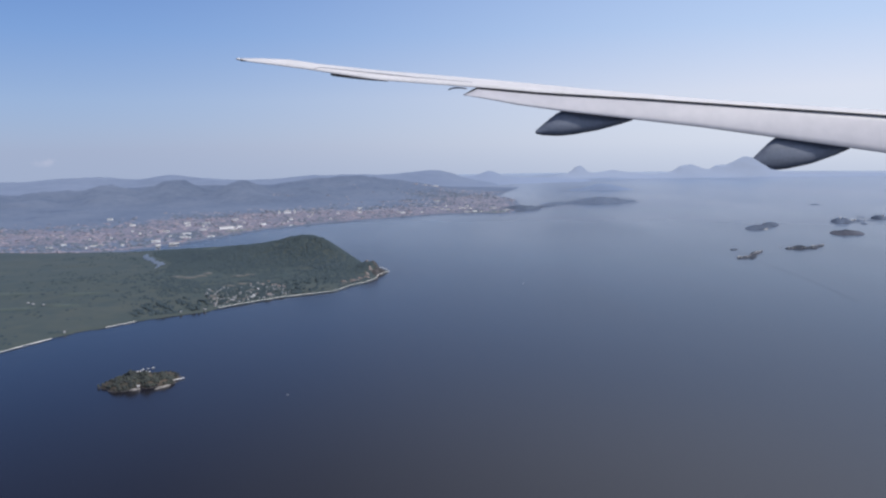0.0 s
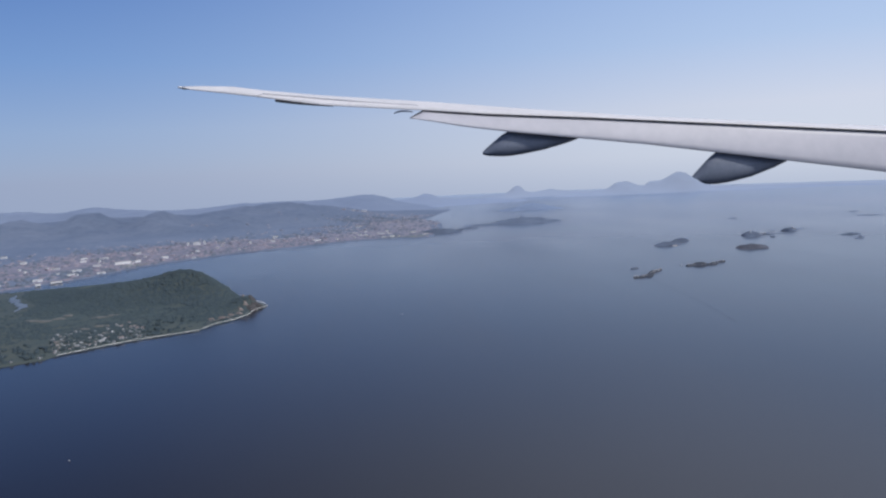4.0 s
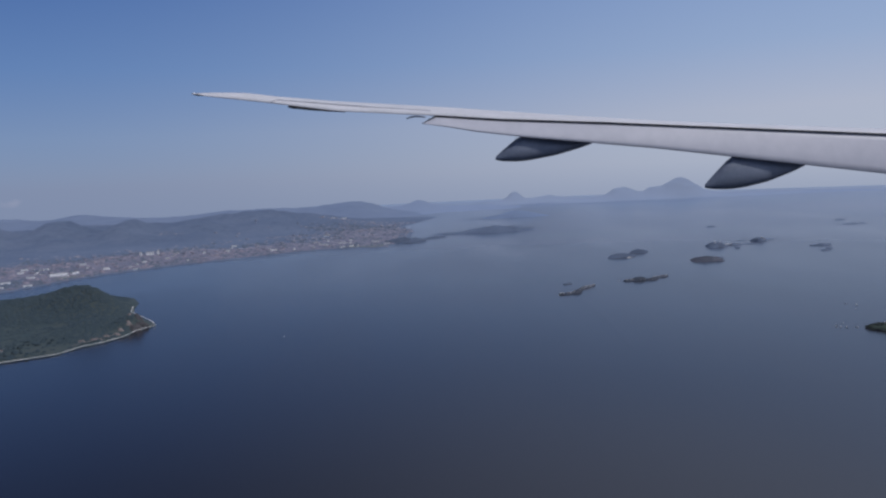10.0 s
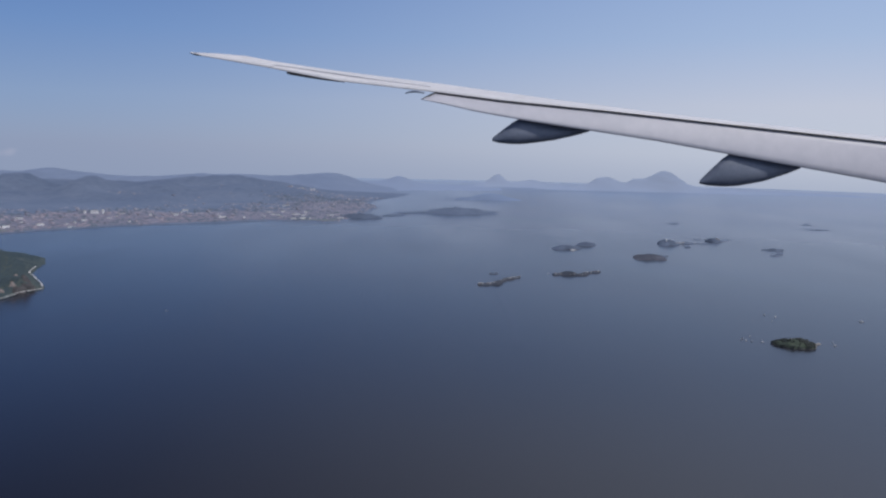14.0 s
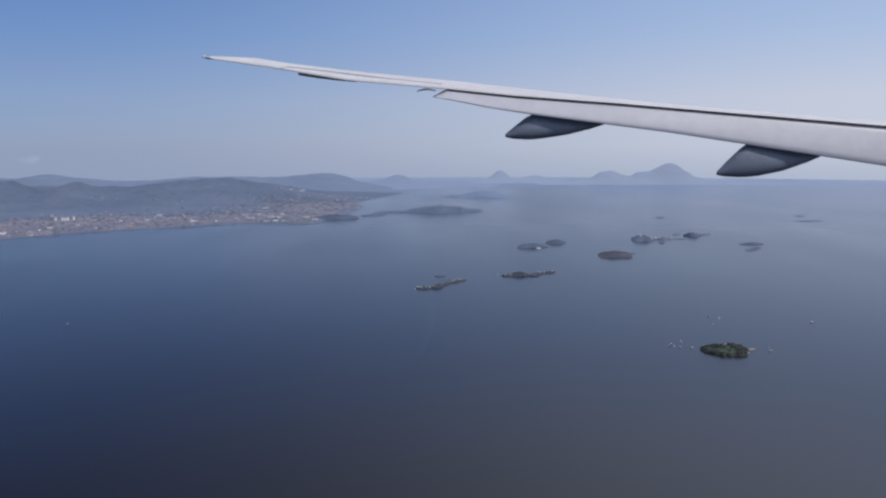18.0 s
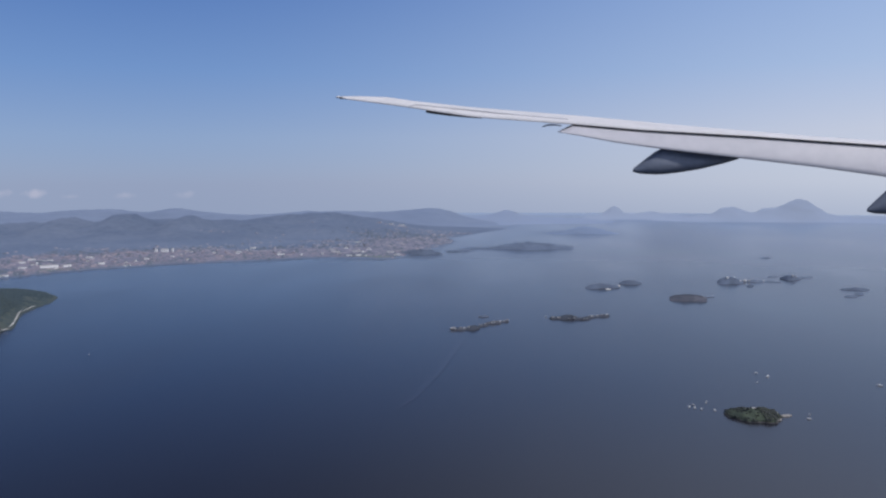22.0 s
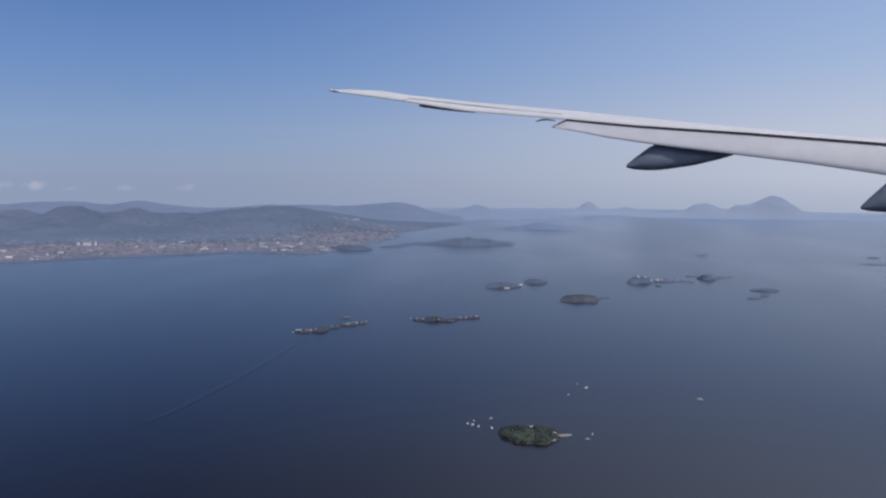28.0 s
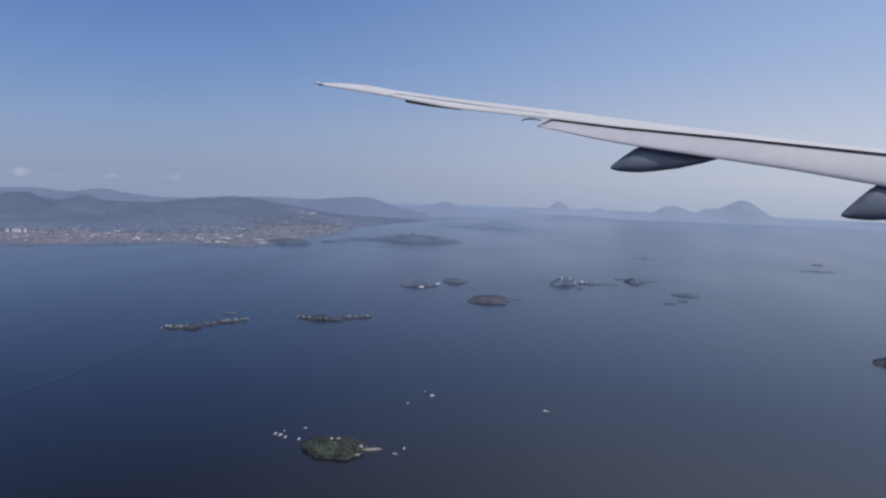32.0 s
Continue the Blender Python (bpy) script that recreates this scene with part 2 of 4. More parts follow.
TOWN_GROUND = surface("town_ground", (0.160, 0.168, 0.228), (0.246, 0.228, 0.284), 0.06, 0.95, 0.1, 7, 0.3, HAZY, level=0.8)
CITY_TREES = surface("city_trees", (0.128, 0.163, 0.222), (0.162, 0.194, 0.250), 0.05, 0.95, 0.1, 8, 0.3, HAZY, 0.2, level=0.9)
WHITE = surface("white_paint", (0.70, 0.69, 0.70), (0.86, 0.85, 0.85), 0.8, 0.5, 0, 5)
HUT = surface("hut_paint", (0.38, 0.37, 0.38), (0.60, 0.58, 0.58), 0.8, 0.6, 0, 5)
DARKGLASS = surface("dark_glass", (0.03, 0.035, 0.045), (0.06, 0.065, 0.075), 1.0, 0.2, 0, 5)
WING_PAINT = surface("wing_paint", (0.62, 0.605, 0.62), (0.74, 0.715, 0.73), 0.005, 0.5, 0, 9)
# the wing's white, darkened to lilac-grey for the flap's shade
SHADED_FLAP = surface("shaded_flap", (0.49, 0.485, 0.53), (0.57, 0.555, 0.60), 0.0026, 0.5, 0, 7)
DARK_EDGE = surface("dark_edge", (0.015, 0.015, 0.018), (0.035, 0.035, 0.04), 0.02, 0.7, 0, 5)
# shade of the fairings' undersides is put into this darker blue-grey
SHADED_FAIRING = surface("shaded_fairing", (0.135, 0.158, 0.212), (0.190, 0.214, 0.276), 0.008, 0.45, 0, 6)

WATER = bpy.data.materials.new("sea_water")
WATER.use_nodes = True
n, l = WATER.node_tree.nodes, WATER.node_tree.links
b = n["Principled BSDF"]
b.inputs["IOR"].default_value = 1.40
# sheen stands in for haze: it paints the water paler at low angles
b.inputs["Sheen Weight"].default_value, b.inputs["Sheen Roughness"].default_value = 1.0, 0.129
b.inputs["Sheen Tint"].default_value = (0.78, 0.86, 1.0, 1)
co, streak, mapping = n.new("ShaderNodeTexCoord"), n.new("ShaderNodeTexNoise"), n.new("ShaderNodeMapping")
mapping.inputs["Scale"].default_value = (0.02, 0.006, 0.02)
mapping.inputs["Rotation"].default_value = (0, 0, radians(-20))
streak.inputs["Scale"].default_value, streak.inputs["Detail"].default_value = 1.0, 5
l.new(co.outputs["Object"], mapping.inputs["Vector"])
l.new(mapping.outputs["Vector"], streak.inputs["Vector"])
spread = n.new("ShaderNodeMapRange")
spread.inputs["From Min"].default_value, spread.inputs["From Max"].default_value = 0.3, 0.7
spread.inputs["To Min"].default_value, spread.inputs["To Max"].default_value = 0.16, 0.22
l.new(streak.outputs["Fac"], spread.inputs["Value"])
l.new(spread.outputs["Result"], b.inputs["Roughness"])
deep = n.new("ShaderNodeValToRGB")
deep.color_ramp.elements[0].position, deep.color_ramp.elements[1].position = 0.3, 0.7
deep.color_ramp.elements[0].color, deep.color_ramp.elements[1].color = (0.0100, 0.0096, 0.0165, 1), (0.0155, 0.0150, 0.0230, 1)
l.new(streak.outputs["Fac"], deep.inputs["Fac"])
l.new(deep.outputs["Color"], b.inputs["Base Color"])


# ---- tools ----
SEA_CURVE_R, MID_X, MID_Y = 52000.0, 100.0, 30.0
rng = np.random.default_rng(7)


def sea_z(x, y):
    """The sea's level; its curve is exaggerated so that the horizon fits the camera's view."""
    return -((x - MID_X) ** 2 + (y - MID_Y) ** 2) / (2 * SEA_CURVE_R)


def mesh(name, verts, faces, material, smooth=True):
    me = bpy.data.meshes.new(name)
    me.from_pydata([tuple(v) for v in verts], [], [tuple(f) for f in faces])
    me.validate()
    me.update()
    me.materials.append(material)
    if smooth:
        me.polygons.foreach_set("use_smooth", np.ones(len(me.polygons), bool))
    return me


def part(name, data, parent, label=""):
    ob = new(name, data)
    ob.parent = parent
    return tagged(ob, label)


def thing(name, x, y, label, category, group="", turn=0.0, up=0.0, kind=""):
    ob = new(name)
    ob.matrix_world = pose(x, y, sea_z(x, y) + up, 0, 0, turn)
    return tagged(ob, label, category, group, kind)


WAVES = [(np.random.default_rng(k).normal(size=2), np.random.default_rng(k + 50).uniform(0, 6.28)) for k in range(24)]


def rolling(x, y, size):
    """Smooth uneven relief between about -1 and 1, with bumps of that size."""
    s, x, y = 0.0, np.asarray(x, float), np.asarray(y, float)
    for k, (d, ph) in enumerate(WAVES):
        q = (1 + k / 4) / size
        s = s + np.sin((d[0] * x + d[1] * y) * q * 2.2 + ph) / (1 + k / 4)
    return s / 3.2


def inside(x, y, poly):
    """Metres from the outline, positive inside it."""
    p = np.array(poly, float)
    best, odd = np.full(x.shape, 1e9), np.zeros(x.shape, bool)
    for (ax, ay), (bx, by) in zip(p, np.roll(p, -1, 0)):
        dx, dy = bx - ax, by - ay
        t = np.clip(((x - ax) * dx + (y - ay) * dy) / (dx * dx + dy * dy), 0, 1)
        best = np.minimum(best, np.hypot(x - ax - t * dx, y - ay - t * dy))
        if dy:
            odd ^= ((ay > y) != (by > y)) & (x < (y - ay) / dy * dx + ax)
    return np.where(odd, best, -best)


def soft(v, a, b):
    v = np.clip((v - a) / (b - a), 0, 1)
    return v * v * (3 - 2 * v)


def hill(x, y, hx, hy, rx, ry, turn=0.0):
    c, s = math.cos(radians(turn)), math.sin(radians(turn))
    u, v = ((x - hx) * c + (y - hy) * s) / rx, (-(x - hx) * s + (y - hy) * c) / ry
    return np.exp(-(u * u + v * v))


def terrain(name, box, step, height, material, label, category):
    x0, x1, y0, y1 = box
    xs, ys = np.arange(x0, x1 + step, step), np.arange(y0, y1 + step, step)
    X, Y = np.meshgrid(xs, ys)
    H = height(X, Y)
    Z = sea_z(X, Y) + H
    w = len(xs)
    keep = np.maximum.reduce([H[:-1, :-1], H[1:, :-1], H[:-1, 1:], H[1:, 1:]]) > -0.9
    j, i = np.nonzero(keep)
    a = j * w + i
    faces = np.stack([a, a + 1, a + 1 + w, a + w], 1)
    used, flat = np.unique(faces, return_inverse=True)
    verts = np.stack([X.ravel(), Y.ravel(), Z.ravel()], 1)[used]
    ob = new(name, mesh(name, verts, flat.reshape(-1, 4), material))
    return tagged(ob, label, category, "", "structure")


BLOB_V = np.array([(0, 0, 1), (0.89, 0, 0.45), (0.28, 0.85, 0.45), (-0.72, 0.53, 0.45), (-0.72, -0.53, 0.45), (0.28, -0.85, 0.45), (0.72, 0.53, -0.45), (-0.28, 0.85, -0.45), (-0.89, 0, -0.45), (-0.28, -0.85, -0.45), (0.72, -0.53, -0.45)])
BLOB_F = np.array([(0, 1, 2), (0, 2, 3), (0, 3, 4), (0, 4, 5), (0, 5, 1), (1, 6, 2), (2, 7, 3), (3, 8, 4), (4, 9, 5), (5, 10, 1), (2, 6, 7), (3, 7, 8), (4, 8, 9), (5, 9, 10), (1, 10, 6)])


def clumps(name, places, sizes, material, parent=None):
    """Tree crowns, uneven and each its own loose piece, joined into one mesh."""
    n = len(places)
    jit = 1 + rng.uniform(-0.28, 0.28, (n, len(BLOB_V), 1))
    flat = np.stack([sizes, sizes * rng.uniform(0.8, 1.25, n), sizes * rng.uniform(0.6, 1.0, n)], 1)
    turn = rng.uniform(0, 6.28, n)
    v = BLOB_V[None] * jit * flat[:, None, :]
    c, s = np.cos(turn)[:, None], np.sin(turn)[:, None]
    v = np.stack([v[..., 0] * c - v[..., 1] * s, v[..., 0] * s + v[..., 1] * c, v[..., 2]], -1) + np.asarray(places)[:, None, :]
    f = BLOB_F[None] + (np.arange(n) * len(BLOB_V))[:, None, None]
    me = mesh(name, v.reshape(-1, 3), f.reshape(-1, 3), material)
    ob = new(name, me)
    if parent is not None:
        ob.parent = parent
    return tagged(ob, kind="stuff")


BOX_F = [(0, 3, 2, 1), (4, 5, 6, 7), (0, 1, 5, 4), (1, 2, 6, 5), (2, 3, 7, 6), (3, 0, 4, 7)]


def box_verts(w, d, h, z0=0.0, x=0.0, y=0.0):
    return [(x - w / 2, y - d / 2, z0), (x + w / 2, y - d / 2, z0), (x + w / 2, y + d / 2, z0), (x - w / 2, y + d / 2, z0),
            (x - w / 2, y - d / 2, z0 + h), (x + w / 2, y - d / 2, z0 + h), (x + w / 2, y + d / 2, z0 + h), (x - w / 2, y + d / 2, z0 + h)]


def boxes(name, rows, material):
    """Many plain far-off buildings, x y z width depth height turn, in one mesh."""
    r = np.asarray(rows, float)
    u = np.array(box_verts(1, 1, 1))
    v = u[None] * r[:, None, 3:6]
    c, s = np.cos(r[:, 6])[:, None], np.sin(r[:, 6])[:, None]
    v = np.stack([v[..., 0] * c - v[..., 1] * s, v[..., 0] * s + v[..., 1] * c, v[..., 2]], -1) + r[:, None, :3]
    f = np.array(BOX_F)[None] + (np.arange(len(r)) * 8)[:, None, None]
    return mesh(name, v.reshape(-1, 3), f.reshape(-1, 4), material, False)


def loft(sections, caps=True):
    """Quads between closed sections of equal length."""
    n = len(sections[0])
    verts = [p for s in sections for p in s]
    faces = [(k * n + i, k * n + (i + 1) % n, (k + 1) * n + (i + 1) % n, (k + 1) * n + i) for k in range(len(sections) - 1) for i in range(n)]
    if caps:
        faces += [tuple(range(n))[::-1], tuple((len(sections) - 1) * n + i for i in range(n))]
    return verts, faces


# ---- sea ----
radii = [0] + [8 * 1.055 ** k for k in range(138)]
verts, faces, SEG = [(MID_X, MID_Y, 0.0)], [], 128
for r in radii[1:]:
    verts += [(MID_X + r * math.cos(a * 2 * math.pi / SEG), MID_Y + r * math.sin(a * 2 * math.pi / SEG), -r * r / (2 * SEA_CURVE_R)) for a in range(SEG)]
faces += [(0, 1 + a, 1 + (a + 1) % SEG) for a in range(SEG)]
for k in range(len(radii) - 2):
    p, q = 1 + k * SEG, 1 + (k + 1) * SEG
    faces += [(p + a, q + a, q + (a + 1) % SEG, p + (a + 1) % SEG) for a in range(SEG)]
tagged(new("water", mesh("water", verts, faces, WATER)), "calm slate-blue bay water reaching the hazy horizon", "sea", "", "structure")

# ---- wooded headland ----
HEADLAND = [(-260, 60), (-160, 75), (-112, 112), (-98.5, 134), (-94.7, 142.9), (-89.8, 153.1), (-86.7, 158.7), (-81.9, 162.8), (-77, 169), (-69.7, 174.1), (-63.1, 178.2), (-59.6, 183.5), (-51.6, 191.1), (-45.8, 195.6), (-41.2, 198.2), (-34.6, 201.6), (-31.6, 203.6), (-29.3, 210.8), (-25.2, 215.6), (-22.4, 222.6), (-22.2, 229.6), (-18.7, 236.6), (-21, 241), (-27, 250), (-34.5, 261), (-38.4, 273), (-41, 284), (-47, 296), (-59, 307), (-75, 315), (-92, 315), (-107, 306), (-122, 306), (-134, 301), (-150, 303), (-260, 325), (-400, 325), (-400, 60)]


def headland_height(x, y):
    d = inside(x, y, HEADLAND)
    h = np.where(d > 0, 0.35 + 0.5 * soft(d, 0, 12), np.maximum(d * 0.5, -2))
    up = 5.4 * hill(x, y, -52.7, 260, 17.5, 11, -46) + 3.3 * hill(x, y, -70.6, 267, 20, 22) + 2.2 * hill(x, y, -94.6, 277.4, 27, 20) + 4.0 * hill(x, y, -44.0, 257.5, 6.4, 15, 52.5) + 2.9 * hill(x, y, -25.4, 234.4, 4.2, 7.4) + 1.5 * hill(x, y, -36.9, 236.5, 8.4, 11) + 0.9 * hill(x, y, -103.5, 225.8, 36, 28)
    return h + up * soft(d, 0.5, 4.5) * (1 + 0.06 * rolling(x, y, 14)) + 0.15 * rolling(x, y, 6) * soft(d, 1, 6)


terrain("ground", (-320, -14, 60, 336), 1.5, headland_height, MEADOW, "low green headland with a wooded hill by the bay", "headland")
X, Y = rng.uniform(-215, -17, 120000), rng.uniform(100, 322, 120000)
D, H = inside(X, Y, HEADLAND), headland_height(X, Y)
INLET = [(-119, 283), (-113.8, 270.3), (-107, 260), (-100.3, 251.1), (-100, 242.6), (-105.3, 229.6)]
clear = np.min([np.hypot(X - a, Y - b) for (p, q), (r, s) in zip(INLET, INLET[1:]) for a, b in [(p + (r - p) * k / 6, q + (s - q) * k / 6) for k in range(7)]], axis=0)
for a, b in ((-81, 225), (-95, 283), (-104, 288), (-88, 276)):
    clear = np.minimum(clear, np.hypot((X - a) / 2, Y - b) * 1.2)
WOOD = np.clip(0.98 * soft(H, 1.5, 2.6) + 0.75 * soft(X + 0.3 * (Y - 220), -100, -78) * soft(rolling(X, Y, 12), -0.5, 0.0) + 0.05 * soft(rolling(X, Y, 26), 0.1, 0.5), 0, 1) * (clear > 3.6)
ok = (D > 1.2) & (rng.uniform(0, 1, len(X)) < WOOD)
X, Y, H = X[ok], Y[ok], H[ok]
S = rng.uniform(0.28, 0.6, len(X))
tagged(clumps("woodland", np.stack([X, Y, sea_z(X, Y) + H - 0.1], 1), S, FOREST), "dense dark green woodland covering the headland hill", "woodland")

# ---- mainland ----
MAINLAND = [(-900, 290), (-400, 280), (-240, 296), (-150, 299), (-134, 306), (-124, 324), (-113, 341), (-105, 362), (-93, 386), (-72, 408), (-48, 425), (-24, 441), (-4, 455), (10, 458), (24, 457), (36, 449), (44, 458), (48, 478), (54, 520), (60, 590), (48, 640), (66, 730), (95, 850), (150, 1000), (200, 1120), (220, 1340), (-900, 1340)]


# hills behind the town: place, height, half lengths and turn
HILLS = [(-620, 660, 10, 60, 50, 10), (-520, 655, 11.5, 50, 45, -15), (-430, 645, 10.5, 46, 44, 20), (-348, 640, 9.5, 30, 42, -20), (-300, 652, 11, 27, 40, 15), (-233, 645, 14.5, 24, 38, -10), (-174, 640, 13.5, 24, 36, 20), (-122, 640, 9.5, 27, 36, -15), (-62, 652, 7.0, 30, 38, 10), (-6, 664, 4.0, 30, 40, 0),
         (-390, 585, 6, 26, 24, 20), (-325, 578, 5, 22, 20, -25), (-268, 590, 7, 24, 22, 30), (-205, 582, 6, 19, 22, -20), (-152, 588, 6.5, 20, 20, 15), (-100, 590, 4.5, 20, 20, 0)]


def mainland_height(x, y):
    d = inside(x, y, MAINLAND)
    h = np.where(d > 0, 0.4 + 1.4 * soft(d, 0, 60), np.maximum(d * 0.4, -2))
    near = sum((high * hill(x, y, hx, hy, rx, ry, turn)) ** 3 for hx, hy, high, rx, ry, turn in HILLS) ** (1 / 3)
    up = near + 13 * hill(x, y, -95, 750, 70, 60) + 4 * hill(x, y, -10, 700, 46, 60) + 7 * hill(x, y, -280, 760, 130, 90)
    far = soft(d, 60, 260)
    return h + (up * (1 + 0.16 * rolling(x, y, 26)) + 1.5 * (1 + rolling(x, y, 45)) * far + 0.6 * rolling(x, y, 14) * far) * soft(d, 18, 95)


tagged(terrain("ground", (-900, 80, 290, 800), 5.0, mainland_height, HAZED_LAND, "hazy built-up shore rising into forested hills", "mainland"))


def ridge(name, crest, y0, depth, material, label, category):
    """A mountain chain along y0: its crest as (x, height), falling to the sea on both sides."""
    xs, hs = [p[0] for p in crest], [p[1] for p in crest]

    def height(x, y):
        wind = y0 + 0.35 * depth * np.sin(x / (1.3 * depth)) + 0.15 * depth * rolling(x, y, depth)
        h = np.interp(x, xs, hs) * np.clip(1 - np.abs((y - wind) / (1.8 * depth)), 0, 1) ** 1.25
        return h * (1 + 0.05 * rolling(x, y, 22) * soft(np.abs(y - wind), 0, depth * 0.5)) - 1.2

    return terrain(name, (xs[0], xs[-1], y0 - 2.6 * depth, y0 + 2.6 * depth), max(2.5, (xs[-1] - xs[0]) / 220), height, material, label, category)


ridge("mountain_range", [(-800, 0), (-760, 14), (-680, 18), (-604, 20), (-555, 20.5), (-507, 18), (-468, 20.5), (-422, 21.5), (-396, 18.5), (-375, 17), (-356, 19.5), (-339, 22), (-322, 20.5), (-300, 17.5), (-265, 14.5), (-235, 13.4), (-208, 14), (-178, 16), (-153, 18), (-138, 17.4), (-118, 17.8), (-91, 17), (-64, 16.6), (-38, 18.6), (-18, 20.4), (-3, 19.8), (10, 16.5), (24, 11), (40, 7), (80, 0)], 905, 60, HAZED_RIDGE, "long forested mountain range paled by haze", "mountains")
ridge("mountain", [(-60, 0), (-20, 7), (20, 7.5), (42, 9.5), (54, 13), (63, 16), (72, 14.4), (84, 8.5), (106, 6), (140, 5.5), (172, 4.5), (215, 0)], 1010, 85, HAZIER_RIDGE, "low rounded hills paled by haze", "hills")
ridge("mountain", [(140, 0), (172, 4.5), (189, 7.5), (199, 13), (206, 19), (212, 20.4), (217, 17), (226, 9.6), (236, 8.4), (250, 10.6), (263, 12.4), (278, 10), (300, 7), (330, 0)], 1150, 24, HAZED_ROCK, "steep sugar-loaf rock dome faint in the haze", "mountain")
ridge("mountain", [(240, 0), (275, 4.5), (307, 7), (328, 11), (339, 18), (353, 20.6), (363, 18.6), (374, 13.4), (384, 13.4), (394, 19), (404, 19), (412, 20), (422, 25), (432, 29.5), (441, 31.5), (450, 28), (462, 20), (474, 12), (500, 6.5), (540, 7), (563, 7.5), (600, 6), (650, 5), (700, 4), (760, 0)], 1075, 24, HAZED_ROCK, "jagged far mountain massif faint in the haze", "mountain")


# ---- islands ----
def island(x, y, w, d, turn, h, label, trees=60, crown=0.6, wood=ISLAND_TREES, shore=ROCKY_SHORE, ring=44, rough=0.3, seed=1, ground=None, bare=0.0, group="islands in the bay", open_side=0.0):
    """A low island: uneven shore, humped ground and tree crowns in clusters. x, y: its middle; w, d: its size; h: height to the tree tops; bare: share of open ground."""
    ob = thing("island", x, y, label, "island", group, turn)
    trees, crown = round(trees * 2.4), crown * 0.66
    g = np.random.default_rng(seed)
    ph, am = g.uniform(0, 6.28, 12), g.uniform(0.3, 1, 12)

    def edge(a):
        return 1 + rough * sum(am[k] * np.sin((k + 2) * a + ph[k]) / (k * 0.8 + 1.6) for k in range(10))

    def lumps(u, v):
        return 0.5 * np.sin(7 * u + ph[0]) * np.sin(6 * v + ph[1]) + 0.35 * np.sin(13 * u + 5 * v + ph[2]) + 0.25 * np.sin(19 * v - 8 * u + ph[3])

    ang = np.arange(ring) * 2 * np.pi / ring
    e = edge(ang)
    dome = max(h - 1.2 * crown, 0.3)

    def lift(q, a):
        u, v = q * np.cos(a), q * np.sin(a)
        return 0.16 + (dome - 0.16) * np.clip(1 - q ** 2, 0, 1) ** 0.8 * np.clip(0.85 + 0.45 * lumps(u, v), 0.1, 1.3)

    sw = 0.5 + 0.5 * np.sin(3 * ang + ph[4]) * np.sin(5 * ang + ph[5])
    v = [(w / 2 * q * e[i] * math.cos(a), d / 2 * q * e[i] * math.sin(a), z * (0.5 + sw[i])) for q, z in ((1.06, -0.5), (1.0, 0.0), (0.95, 0.08), (0.9, 0.12)) for i, a in enumerate(ang)]
    f = [(k * ring + i, k * ring + (i + 1) % ring, (k + 1) * ring + (i + 1) % ring, (k + 1) * ring + i) for k in range(3) for i in range(ring)]
    part("shore", mesh("shore", v, f, shore), ob)
    qs = [0.96, 0.86, 0.72, 0.56, 0.4, 0.24, 0.1]
    v = [(w / 2 * q * e[i] * math.cos(a), d / 2 * q * e[i] * math.sin(a), lift(q, a) if k else -0.05) for k, q in enumerate(qs) for i, a in enumerate(ang)]
    f = [(k * ring + i, k * ring + (i + 1) % ring, (k + 1) * ring + (i + 1) % ring, (k + 1) * ring + i) for k in range(6) for i in range(ring)]
    f.append(tuple(6 * ring + i for i in range(ring)))
    part("ground", mesh("ground", v, f, ground or wood), ob)
    if trees:
        a, q = g.uniform(0, 6.28, trees * 4), np.sqrt(g.uniform(0, 0.94, trees * 4))
        wooded = lumps(1.3 * q * np.cos(a) + 2, 1.3 * q * np.sin(a)) > -1.1 + 1.5 * bare
        if open_side:
            wooded &= (q * np.cos(a) > open_side) | (q * np.sin(a) > 0.3) | (q > 0.93) | (g.uniform(0, 1, len(q)) < 0.08)
        keep = np.nonzero(wooded)[0][:trees]
        a, q = a[keep], q[keep]
        r, s = q * edge(a), crown * g.uniform(0.4, 1.35, len(keep)) * (1.05 - 0.4 * q)
        clumps("wood", np.stack([w / 2 * r * np.cos(a), d / 2 * r * np.sin(a), lift(q, a) + s * 0.3], 1), s, wood, ob)
    return ob


island(-55.5, 118.6, 11.6, 9.0, 0, 2.0, "small dark wooded islet with a pale landing", 520, 0.46, ISLET_TREES, ROCK, seed=3, ground=ISLET_EARTH, bare=0.55, rough=0.4)
island(167.8, 181.9, 10.2, 6.2, -4, 1.5, "small green islet with a lawn and dark trees", 390, 0.33, ISLET_TREES, ROCK, seed=5, ground=LAWN, bare=0.2, open_side=0.25)
